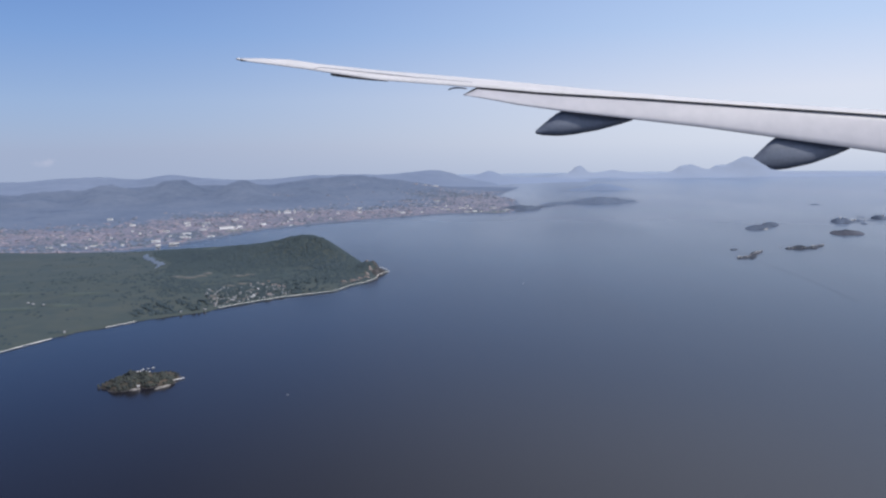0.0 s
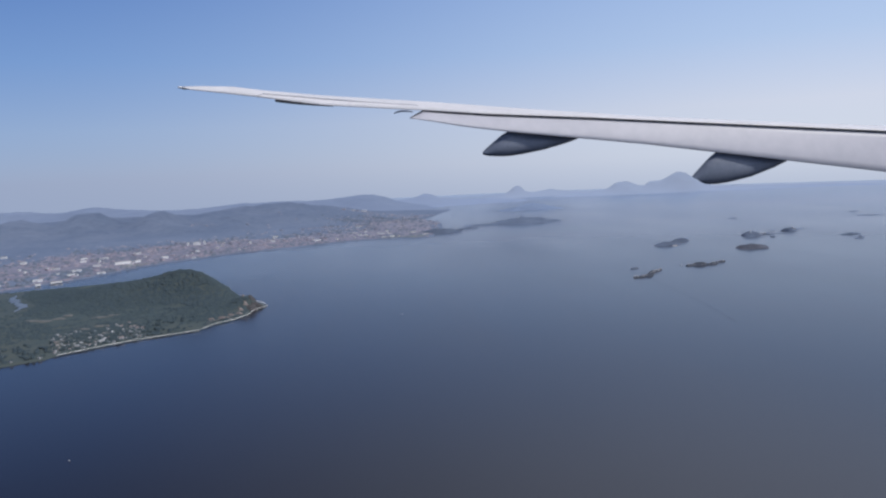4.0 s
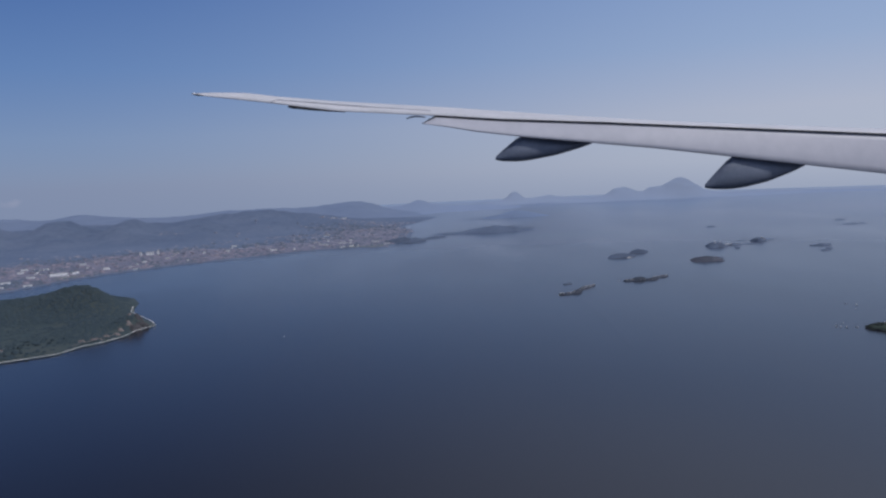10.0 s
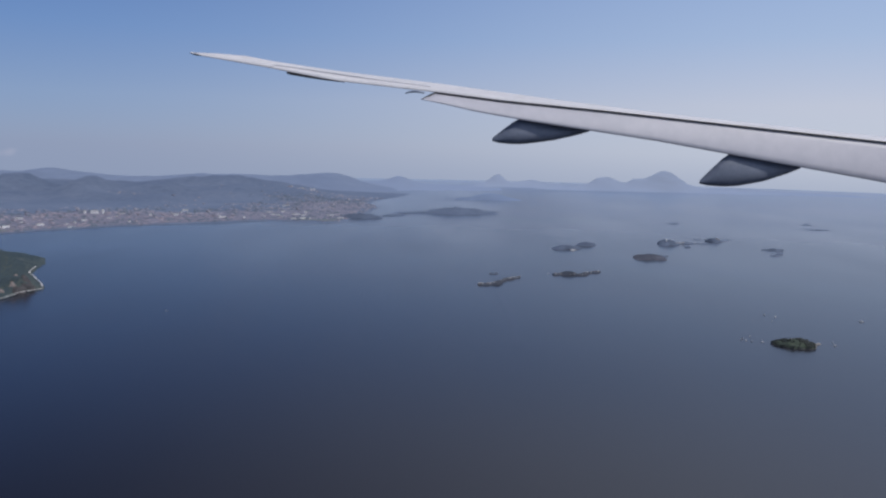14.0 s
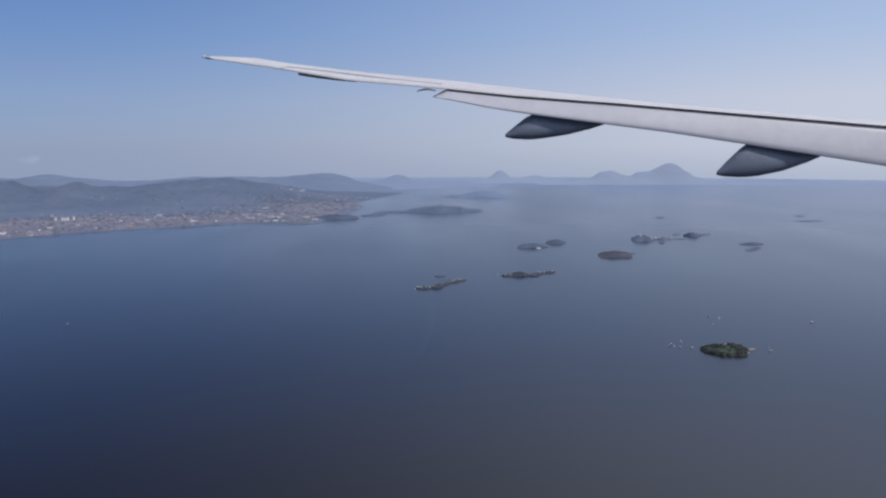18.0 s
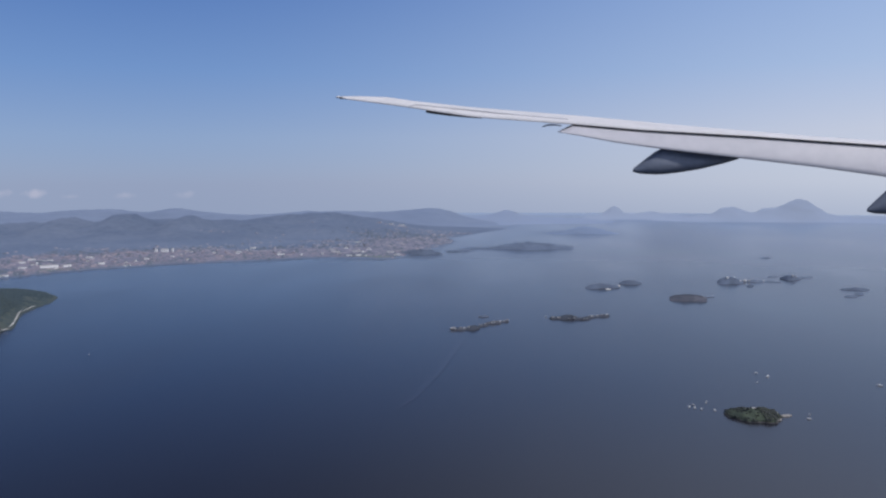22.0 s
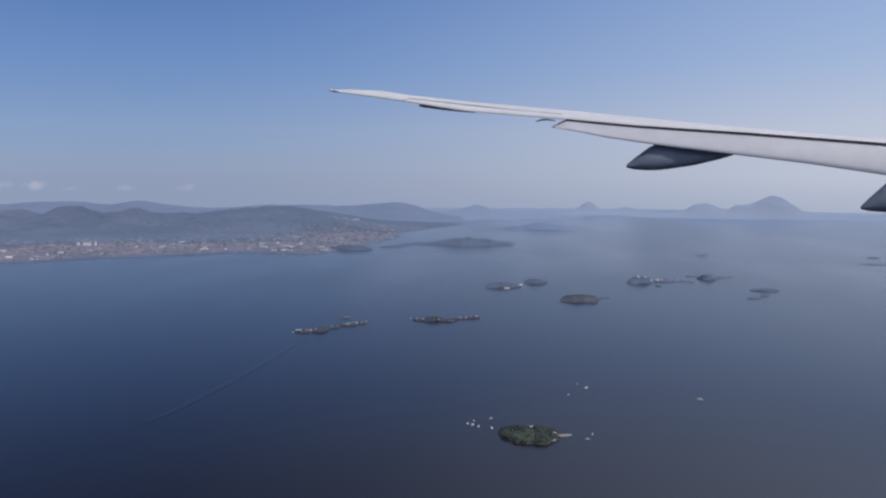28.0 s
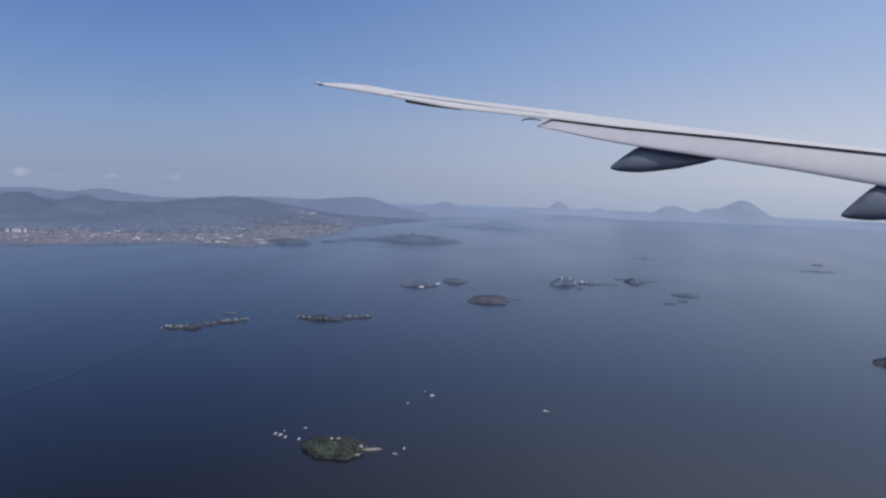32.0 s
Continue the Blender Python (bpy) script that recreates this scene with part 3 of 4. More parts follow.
# strings of low rocks with a few trees
for x, y, w, d, turn, h, label, trees, crown, sd in ((106.8, 253.0, 5.0, 1.6, 8, 0.7, "low dark rock of a house-lined islet", 16, 0.3, 7), (110.6, 254.8, 4.8, 2.2, 32, 1.0, "low rocky islet with dark trees and houses", 50, 0.34, 31), (113.0, 259.4, 3.0, 1.1, 40, 0.6, "thin bare rock of a house-lined islet", 8, 0.25, 32), (115.6, 263.8, 5.2, 1.6, 36, 0.75, "rocky islet with a few dark trees", 24, 0.3, 8), (118.4, 266.6, 2.8, 0.9, 34, 0.45, "thin rock tail of an islet", 4, 0.2, 33),
                                                     (133.0, 274.2, 2.6, 1.5, 0, 0.8, "small dark rock beside a wooded islet", 8, 0.3, 34), (137.0, 274.8, 6.4, 3.3, 2, 1.25, "rocky wooded islet with small houses", 80, 0.42, 9), (141.4, 273.8, 3.8, 1.6, 8, 0.7, "low rock with a few dark trees", 16, 0.3, 35), (144.2, 278.2, 4.2, 1.5, 14, 0.6, "thin low islet with pale houses", 14, 0.24, 10), (147.6, 280.0, 3.6, 1.6, 25, 0.7, "thin low rocky islet", 14, 0.26, 36)):
    island(x, y, w, d, turn, h, label, trees * 2, crown * 0.75, seed=sd, rough=0.45, bare=0.3, group="house-lined rocks")
island(111.6, 274.4, 3.0, 1.2, 25, 0.5, "small hazy rock with a clump of trees", 20, 0.22, HAZY_TREES, ROCKY_SHORE, seed=38, rough=0.5, group="house-lined rocks")
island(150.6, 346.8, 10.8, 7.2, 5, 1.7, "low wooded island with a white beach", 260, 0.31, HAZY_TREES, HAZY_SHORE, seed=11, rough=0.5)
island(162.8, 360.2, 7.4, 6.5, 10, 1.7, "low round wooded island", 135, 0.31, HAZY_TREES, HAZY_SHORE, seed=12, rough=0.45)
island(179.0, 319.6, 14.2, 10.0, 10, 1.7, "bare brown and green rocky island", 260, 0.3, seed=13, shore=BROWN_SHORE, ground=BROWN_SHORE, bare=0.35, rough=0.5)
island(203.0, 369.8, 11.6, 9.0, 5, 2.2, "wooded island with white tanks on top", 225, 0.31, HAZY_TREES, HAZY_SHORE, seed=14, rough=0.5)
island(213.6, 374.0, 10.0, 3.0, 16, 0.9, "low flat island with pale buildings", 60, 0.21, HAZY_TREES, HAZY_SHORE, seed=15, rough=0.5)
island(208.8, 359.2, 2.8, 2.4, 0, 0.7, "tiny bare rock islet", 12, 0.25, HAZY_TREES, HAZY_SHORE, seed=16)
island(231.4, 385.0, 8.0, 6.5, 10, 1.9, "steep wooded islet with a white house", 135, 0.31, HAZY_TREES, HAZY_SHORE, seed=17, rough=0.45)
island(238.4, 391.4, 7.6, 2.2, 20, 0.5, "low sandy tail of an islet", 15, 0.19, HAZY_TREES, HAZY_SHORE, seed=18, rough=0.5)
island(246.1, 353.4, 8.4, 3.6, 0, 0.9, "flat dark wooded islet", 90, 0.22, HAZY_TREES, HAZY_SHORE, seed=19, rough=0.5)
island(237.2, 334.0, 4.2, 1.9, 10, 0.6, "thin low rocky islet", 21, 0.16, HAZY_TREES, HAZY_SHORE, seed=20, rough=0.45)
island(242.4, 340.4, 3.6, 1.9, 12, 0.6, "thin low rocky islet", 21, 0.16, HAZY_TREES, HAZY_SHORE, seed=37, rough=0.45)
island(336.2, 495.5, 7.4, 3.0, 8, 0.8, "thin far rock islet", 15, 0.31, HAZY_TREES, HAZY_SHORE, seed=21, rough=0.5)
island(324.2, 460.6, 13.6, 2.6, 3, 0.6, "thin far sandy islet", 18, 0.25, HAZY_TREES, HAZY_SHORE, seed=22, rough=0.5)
island(273.6, 261.6, 6.0, 4.0, 8, 1.3, "small dark rock islet", 30, 0.45, seed=23, rough=0.45)
island(246.6, 486.0, 5.0, 3.0, 0, 0.8, "tiny far rock islet", 12, 0.31, HAZY_TREES, HAZY_SHORE, seed=24)
island(115.0, 538.0, 46.0, 22.0, 8, 4.2, "long forested island paled by haze", 300, 0.45, HAZED_WOOD, HAZED_WOOD, seed=25, rough=0.35)
island(88.0, 535.0, 28.0, 9.0, 4, 1.3, "low wooded tail of a long hazy island", 80, 0.4, HAZED_WOOD, HAZED_WOOD, seed=49, rough=0.45)
island(52.0, 489.0, 25.0, 15.0, 2, 2.8, "dark forested islet close to the town shore", 340, 0.55, HAZED_WOOD, HAZED_WOOD, seed=26)
island(71.6, 509.0, 16.0, 6.0, 20, 1.0, "low green tail of a forested islet", 60, 0.6, HAZED_WOOD, HAZED_WOOD, seed=27, rough=0.5)
island(146.0, 722.0, 56.0, 26.0, 8, 2.6, "low far island almost lost in haze", 200, 0.5, HAZIER_WOOD, HAZIER_WOOD, seed=28, rough=0.5)
ridge("island_hill", [(124, 0), (136, 2.6), (144, 5), (151, 7), (158, 7.4), (166, 6), (176, 3.4), (192, 0)], 728, 13, HAZIER_WOOD, "far wooded hill on a low island", "hill")

# ---- aircraft wing ----
# one rigid, oversized shape set about 4 km off to fit the camera's view; along its span x runs from the tip to the root
wing = tagged(new("aircraft_wing"), "white airliner wing with flap and dark flap-track fairings", "aircraft wing")
BASE = Vector((190, 4100, 340))
wing.matrix_world = pose(*BASE)


def along(x, keys):
    """A smooth line through a few (x, z) keys."""
    return float(np.interp(x, [k[0] for k in keys], [k[1] for k in keys]))


REAR = [(-1080, 510), (-690, 452), (-341, 393), (193, 345), (549, 309), (1115, 267), (1662, 220), (2600, 140), (3400, 72)]
CREST = [(-1080, 519), (-962, 517), (-805, 508), (-649, 483), (-342, 445), (256, 386), (833, 322), (1390, 266), (1842, 228), (2600, 168), (3400, 105)]
FLAP_EDGE = [(120, 304), (259, 279), (406, 248), (653, 209), (1022, 161), (1398, 112), (1854, 41), (2600, -75), (3400, -200)]


def spot(x, y, z):
    """A point of the wing, scaled with its depth along sight lines, so that the outline holds in the camera's view."""
    k = y / 4100
    return Vector((100 + (x - 100) * k, y, 40 + (z - 40) * k)) - BASE


secs = []
for x in (-1080, -1040, -962, -880, -805, -720, -649, -500, -342, -190, -40, 110, 193, 260, 400, 549, 833, 1115, 1390, 1662, 1842, 2200, 2600, 3000, 3400):
    rear, crest = along(x, REAR), along(x, CREST)
    deep = 60 + 330 * min(1, (x + 1080) / 900)
    # hollow rear, full crest and a rounded nose
    secs.append([spot(x, 4100, rear), spot(x, 4100 + deep * 0.16, rear + (crest - rear) * 0.42), spot(x, 4100 + deep * 0.34, rear + (crest - rear) * 0.74), spot(x, 4100 + deep * 0.54, rear + (crest - rear) * 0.93), spot(x, 4100 + deep * 0.72, crest),
                 spot(x, 4100 + deep * 0.9, crest - 5), spot(x, 4100 + deep, crest - 8), spot(x, 4100 + deep * 0.9, rear + 5), spot(x, 4100 + deep * 0.4, rear + 2), spot(x, 4104, rear - 2)])
skin = part("wing_skin", mesh("wing_skin", *loft(secs), WING_PAINT), wing, "white painted upper wing skin")
secs = []
for x in (118, 140, 165, 193, 230, 300, 400, 549, 690, 833, 980, 1115, 1250, 1390, 1530, 1662, 1842, 2200, 2600, 3000, 3400):
    low = along(x, FLAP_EDGE)
    top = along(x, REAR) - 6 if x > 190 else along(x, [(118, 308), (193, 338)])
    tall = top - low
    secs.append([spot(x, y, z) for y, z in ((4104, top), (4092, low + tall * 0.86), (4078, low + tall * 0.66), (4062, low + tall * 0.42), (4050, low + tall * 0.18), (4045, low + 3), (4048, low), (4085, low + tall * 0.12), (4120, low + tall * 0.4), (4124, top - 2))])
flap = part("flap", mesh("flap", *loft(secs), SHADED_FLAP), wing, "pale grey trailing flap")
# black strip laid along the gap between wing and flap
secs = []
for x in (122, 134, 160, 193, 260, 400, 549, 833, 1115, 1390, 1662, 1842, 2600, 3400):
    z = along(x, REAR) + 1 if x > 190 else along(x, [(122, 309), (134, 316), (193, 346)])
    tall = 7
    secs.append([spot(x, y, q) for y, q in ((4094, z), (4094, z - tall), (4126, z - tall), (4126, z))])
part("gap_line", mesh("gap_line", *loft(secs), DARK_EDGE, False), flap, "thin black line along the flap gap")
secs = []
for x, q in ((-590, 1.0), (-560, 1.1), (-463, 0.9), (-380, 0.65), (-286, 0.25)):
    z = along(x, [(-590, 432), (-463, 411), (-341, 393), (-286, 386)])
    secs.append([spot(x, y, h) for y, h in ((4090, z + 1), (4090, z - 12 * q), (4104, z - 12 * q), (4104, z + 1))])
part("aileron_edge", mesh("aileron_edge", *loft(secs), DARK_EDGE, False), skin, "dark trailing edge of the aileron")
secs = []
for x in (-690, -649, -342, -100, 168):
    z = along(x, [(-690, 454), (-649, 466), (-342, 429), (-100, 400), (168, 372)])
    rear, crest = along(x, REAR), along(x, CREST)
    deep = 60 + 330 * min(1, (x + 1080) / 900)
    y = 4100 + deep * 0.34 * min(1, (z - rear) / max(0.74 * (crest - rear), 1)) - 20
    secs.append([spot(x, y, z + 2.4), spot(x, y, z - 2.4), spot(x, y + 36, z - 2.4), spot(x, y + 36, z + 2.4)])
part("aileron_joint", mesh("aileron_joint", *loft(secs), JOINT, False), skin, "thin grey joint line of the aileron")
secs = []
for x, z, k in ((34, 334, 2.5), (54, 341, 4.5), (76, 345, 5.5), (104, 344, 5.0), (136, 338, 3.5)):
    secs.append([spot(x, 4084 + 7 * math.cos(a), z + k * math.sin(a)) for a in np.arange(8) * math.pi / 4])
part("actuator_fairing", mesh("actuator_fairing", *loft(secs), SHADED_FAIRING), wing, "small dark actuator fairing")


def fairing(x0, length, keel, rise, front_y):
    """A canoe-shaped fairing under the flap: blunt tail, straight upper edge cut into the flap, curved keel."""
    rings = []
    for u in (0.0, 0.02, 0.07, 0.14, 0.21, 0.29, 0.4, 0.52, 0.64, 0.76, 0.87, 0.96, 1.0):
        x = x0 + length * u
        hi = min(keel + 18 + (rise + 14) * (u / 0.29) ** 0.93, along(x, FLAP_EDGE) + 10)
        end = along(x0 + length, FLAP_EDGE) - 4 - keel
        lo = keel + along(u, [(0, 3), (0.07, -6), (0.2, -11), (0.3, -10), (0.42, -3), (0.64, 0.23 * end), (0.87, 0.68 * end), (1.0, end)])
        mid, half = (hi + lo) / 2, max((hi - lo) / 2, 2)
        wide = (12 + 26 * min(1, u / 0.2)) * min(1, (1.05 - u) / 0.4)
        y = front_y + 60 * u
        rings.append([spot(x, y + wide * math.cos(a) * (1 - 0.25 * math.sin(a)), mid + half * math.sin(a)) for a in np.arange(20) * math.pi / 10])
    body = part("flap_track_fairing", mesh("flap_track_fairing", *loft(rings), SHADED_FAIRING), wing, "flap-track fairing in a dark blue-grey that holds its shade")
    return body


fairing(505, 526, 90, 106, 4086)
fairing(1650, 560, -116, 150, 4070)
lamp = [[spot(-1092 + 7 * k, 4096 + 7 * math.cos(a) * q, 515 + 6 * math.sin(a) * q) for a in np.arange(8) * math.pi / 4] for k, q in enumerate((0.4, 0.9, 1.0, 0.6))]
part("tip_light", mesh("tip_light", *loft(lamp), WHITE), wing, "white wing-tip light")
# small dark bit added on the edge behind the tip
secs = [[spot(-1072 + 14 * k, 4094 + 5 * math.cos(a), 509 - 2 * k + 4.5 * q * math.sin(a)) for a in np.arange(8) * math.pi / 4] for k, q in enumerate((0.8, 1.0, 0.6, 0.2))]
part("tip_edge", mesh("tip_edge", *loft(secs), DARK_EDGE), skin, "small dark bit on the edge behind the tip")


# ---- shore strips, patches and slicks ----
def ribbon(name, line, width, height, material, label, category, kind="structure", fade=False, crown=0.06, uneven=1.0):
    """A strip that follows a line over the ground; height(x, y) gives its level over the sea."""
    pts = []
    for (ax, ay), (bx, by) in zip(line, line[1:]):
        k = max(2, int(math.hypot(bx - ax, by - ay) / 1.2))
        pts += [(ax + (bx - ax) * i / k, ay + (by - ay) * i / k) for i in range(k)]
    pts.append(line[-1])
    v, f = [], []
    for i, (x, y) in enumerate(pts):
        (ax, ay), (bx, by) = pts[max(i - 1, 0)], pts[min(i + 1, len(pts) - 1)]
        d = math.hypot(bx - ax, by - ay)
        nx, ny = -(by - ay) / d, (bx - ax) / d
        w = width * (0.75 + uneven * (0.3 * math.sin(i * 1.7) + 0.2 * math.sin(i * 0.6))) * (min(1, i / 6, (len(pts) - 1 - i) / 6) + 0.1 if fade else 1)
        for q in (-0.5, 0.0, 0.5):
            px, py = x + nx * w * q, y + ny * w * q
            h = float(height(np.array([px]), np.array([py]))[0])
            v.append((px, py, sea_z(px, py) + h + (0.0 if q else crown)))
    f = [(3 * i + j, 3 * i + j + 3, 3 * i + j + 4, 3 * i + j + 1) for i in range(len(pts) - 1) for j in range(2)]
    ob = new(name, mesh(name, v, f, material))
    return tagged(ob, label, category, "", kind)


def over_headland(lift):
    return lambda x, y: np.maximum(headland_height(x, y), 0.05) + lift


ribbon("beach", [(-60.2, 182), (-59.2, 183.2), (-51.2, 190.8), (-45.4, 195.3), (-40.9, 197.9), (-34.3, 201.3), (-31.4, 203.4)], 0.5, over_headland(0.3), SAND, "narrow white sandy beach below the village", "beach")
ribbon("beach", [(-31.2, 204), (-28.9, 210.6), (-24.8, 215.3), (-21.9, 222.5), (-21.8, 229.4), (-18.5, 235.8)], 0.36, over_headland(0.4), SAND, "pale shore road along the headland", "shore road")
ribbon("beach", [(-19.4, 237), (-21.4, 241), (-27.4, 250), (-34.9, 261), (-38.8, 273)], 0.34, over_headland(0.4), SAND, "pale shore road round the headland tip", "shore road")
ribbon("beach", [(-105.2, 123.4), (-98, 133.8), (-94.2, 142.6), (-89.3, 152.8)], 0.8, over_headland(0.1), SAND, "pale sandy beach on the low shore", "beach")
ribbon("beach", [(-81.4, 162.6), (-76.5, 168.6)], 0.6, over_headland(0.1), SAND, "short pale beach on the low shore", "beach")
ribbon("cliff", [(-31.6, 209.6), (-30.2, 212.8), (-27.2, 217.4), (-24.9, 222.4)], 0.9, over_headland(0.42), EARTH, "low brown earth cliff above the shore road", "cliff", fade=True)
ribbon("inlet", [(-117, 280), (-113.8, 270.3), (-107, 260), (-101, 252), (-100, 243)], 3.0, over_headland(0.12), POND, "winding tidal inlet in the low green land", "inlet", fade=True)


def patch(name, x, y, w, d, material, label, category, lift=0.3):
    """An uneven patch of bare or grassy ground that follows the slope."""
    ring = [(x + w * k * math.cos(a) * (1 + 0.3 * math.sin(3 * a + x) + 0.2 * math.sin(5 * a + y)), y + d * k * math.sin(a) * (1 + 0.3 * math.sin(2 * a + y))) for k in (1.0, 0.55) for a in np.arange(20) * math.pi / 10] + [(x, y)]
    v = [(p, q, sea_z(p, q) + float(headland_height(np.array([p]), np.array([q]))[0]) + (0.05 if i < 20 else lift)) for i, (p, q) in enumerate(ring)]
    f = [(i, (i + 1) % 20, 20 + (i + 1) % 20, 20 + i) for i in range(20)] + [(20 + i, 20 + (i + 1) % 20, 40) for i in range(20)]
    tagged(new(name, mesh(name, v, f, material)), label, category, "", "structure")


for x, y, w, d in ((-31.4, 215.4, 0.9, 0.8), (-28.2, 217.6, 1.5, 0.6), (-26.9, 221.0, 1.0, 0.9), (-24.9, 223.0, 1.0, 0.9), (-25.2, 226.6, 0.7, 0.8), (-24.6, 231.4, 0.7, 0.8), (-26.2, 236.4, 0.6, 0.6)):
    patch("cliff_scar", x, y, w, d, EARTH, "brownish bare earth scar on the steep shore", "cliff", 0.5)
for x, y, w, d in ((-22.4, 231.2, 1.7, 2.2), (-21.3, 234.4, 1.6, 1.6), (-23.6, 236.6, 1.4, 1.2)):
    patch("rock_knob", x, y, w, d, ROCK, "dark rock knob at the tip of the headland", "rock", 0.9)
for x, y, w, d in ((-86, 224.8, 2.6, 0.9), (-81.6, 223.4, 2.4, 1.2), (-78.8, 227.0, 1.8, 1.2), (-78, 231.4, 1.5, 0.9)):
    patch("clearing", x, y, w, d, BARE, "pale bare earth clearing in the low woods", "clearing")
for x, y, w, d in ((-66.8, 226.5, 2.4, 0.8), (-63.4, 228.6, 2.4, 0.8), (-65, 195.2, 2.2, 0.9), (-64.6, 210.4, 2.0, 0.9), (-61.4, 213.4, 2.2, 0.7), (-57, 203, 1.5, 0.8)):
    patch("clearing", x, y, w, d, BARE, "pale earth yard behind the village", "yard")
for x, y, w, d in ((-115, 182.6, 7, 2.2), (-103, 186, 4.6, 1.8), (-95, 283, 7, 5), (-104, 288, 8, 4), (-88, 276, 6, 3), (-129.4, 203.5, 8, 3), (-105.7, 200.8, 5.4, 2)):
    patch("meadow", x, y, w, d, GRASSLAND, "paler green meadow between the woods", "meadow", 0.22)

# a copy of the sea with its haze sheen and a lighter base
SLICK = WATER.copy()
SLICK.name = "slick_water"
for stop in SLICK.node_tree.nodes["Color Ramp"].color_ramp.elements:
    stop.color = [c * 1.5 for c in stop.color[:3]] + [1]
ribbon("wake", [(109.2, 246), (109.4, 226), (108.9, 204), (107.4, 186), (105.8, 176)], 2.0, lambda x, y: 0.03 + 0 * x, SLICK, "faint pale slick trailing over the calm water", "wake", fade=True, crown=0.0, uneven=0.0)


# ---- houses ----
def house(name, w, d, h, roof, label, category, group, wall_material=PLASTER, roof_material=TILES):
    ob = new(name)
    tagged(ob, label, category, group)
    wall = part("wall", mesh("wall", box_verts(w, d, h), BOX_F, wall_material, False), ob)
    if roof > 0:
        e = 0.06
        v = [(-w / 2 - e, -d / 2 - e, h), (w / 2 + e, -d / 2 - e, h), (w / 2 + e, d / 2 + e, h), (-w / 2 - e, d / 2 + e, h), (-w / 2 - e, 0, h + roof), (w / 2 + e, 0, h + roof)]
        f = [(0, 1, 5, 4), (2, 3, 4, 5), (0, 4, 3), (1, 2, 5), (0, 3, 2, 1)]
        part("roof", mesh("roof", v, f, roof_material, False), ob)
    else:
        part("roof", mesh("roof", box_verts(w + 0.06, d + 0.06, 0.07, h), BOX_F, roof_material, False), ob)
    door = [(x, -d / 2 - 0.012, z) for x, z in ((-0.09, 0.0), (0.09, 0.0), (0.09, h * 0.62), (-0.09, h * 0.62))] + [(x, -d / 2 + 0.03, z) for x, z in ((-0.09, 0.0), (0.09, 0.0), (0.09, h * 0.62), (-0.09, h * 0.62))]
    part("door", mesh("door", door, BOX_F, DARKGLASS, False), wall)
    return ob


def put(ob, x, y, up, turn, size=1.0):
    ob.matrix_basis = pose(x, y, sea_z(x, y) + up, 0, 0, turn) @ Matrix.Scale(size, 4)
    return ob


KINDS = [("village", house("house", 1.2, 0.9, 0.5, 0.34, "small village house with a terracotta roof", "house", "village houses")),
         ("village", house("house", 1.0, 0.8, 0.55, 0.0, "small flat-roofed white village house", "house", "village houses", PLASTER, PLASTER)),
         ("village", house("house", 1.5, 0.8, 0.45, 0.3, "long low village house with a pale roof", "house", "village houses", PLASTER, PLASTER))]
for k, (_, ob) in enumerate(KINDS):
    x, y = [(-50, 196.4), (-47, 198.6), (-54, 193.6)][k]
    put(ob, x, y, headland_height(np.array([x]), np.array([y]))[0] - 0.05, 40)
placed = [(-50, 196.4), (-47, 198.6), (-54, 193.6)]
while len(placed) < 160:
    s, d = rng.uniform(0.2, 0.95), rng.uniform(2.0, 24) * rng.uniform(0.4, 1)
    x, y = -66 + 25 * s - 0.45 * d, 178.5 + 19.5 * s + 0.88 * d
    if all(math.hypot(x - a, y - b) > 1.1 for a, b in placed) and inside(np.array([x]), np.array([y]), HEADLAND)[0] > 1.6:
        placed.append((x, y))
        put(copy_thing(KINDS[len(placed) % 3][1], Matrix()), x, y, headland_height(np.array([x]), np.array([y]))[0] - 0.05, rng.uniform(0, 360), 0.25 + 0.5 * rng.uniform(0, 1) ** 2)
for x, y in ((-112.3, 187.9), (-109, 187), (-114.6, 189.6), (-72.8, 181.9), (-63.0, 179.4), (-68.4, 177.0), (-88.6, 157.4), (-50.8, 193.6), (-56.4, 188.4), (-57.4, 213.9)):
    put(copy_thing(KINDS[1][1], Matrix()), x, y, headland_height(np.array([x]), np.array([y]))[0] - 0.05, rng.uniform(0, 360), 0.65)
X, Y = rng.uniform(-80, -36, 900), rng.uniform(172, 220, 900)
ok = (inside(X, Y, HEADLAND) > 1.5) & (Y < X + 266) & (rng.uniform(0, 1, 900) < 0.6)
X, Y = X[ok], Y[ok]
tagged(clumps("garden_trees", np.stack([X, Y, sea_z(X, Y) + headland_height(X, Y) + 0.25], 1), rng.uniform(0.35, 0.7, len(X)), FOREST), "dark green garden trees among the village houses", "trees")

ISLE = house("house", 0.75, 0.55, 0.4, 0.22, "tiny pale house on a rocky islet", "house", "islet houses", HUT, HUT)
BRICK_ISLE = house("house", 0.7, 0.5, 0.4, 0.22, "tiny reddish house on a rocky islet", "house", "islet houses", TILES, TILES)
SPOTS = [(104.9, 252.6), (105.9, 252.4), (107.4, 252.8), (108.4, 253.2), (109.6, 253.8), (110.6, 254.0), (111.8, 255.2), (112.6, 258.8), (113.6, 259.8), (114.4, 262.6), (115.2, 262.9), (116.4, 264.0), (117.4, 265.0), (118.4, 266.4), (119.2, 267.2),
         (132.6, 273.8), (134.6, 273.6), (136.0, 273.4), (137.4, 273.4), (138.8, 273.8), (140.4, 273.2), (141.6, 273.2), (142.6, 273.4), (143.2, 277.8), (144.4, 278.0), (145.8, 278.8), (147.2, 279.6), (148.6, 280.4)]
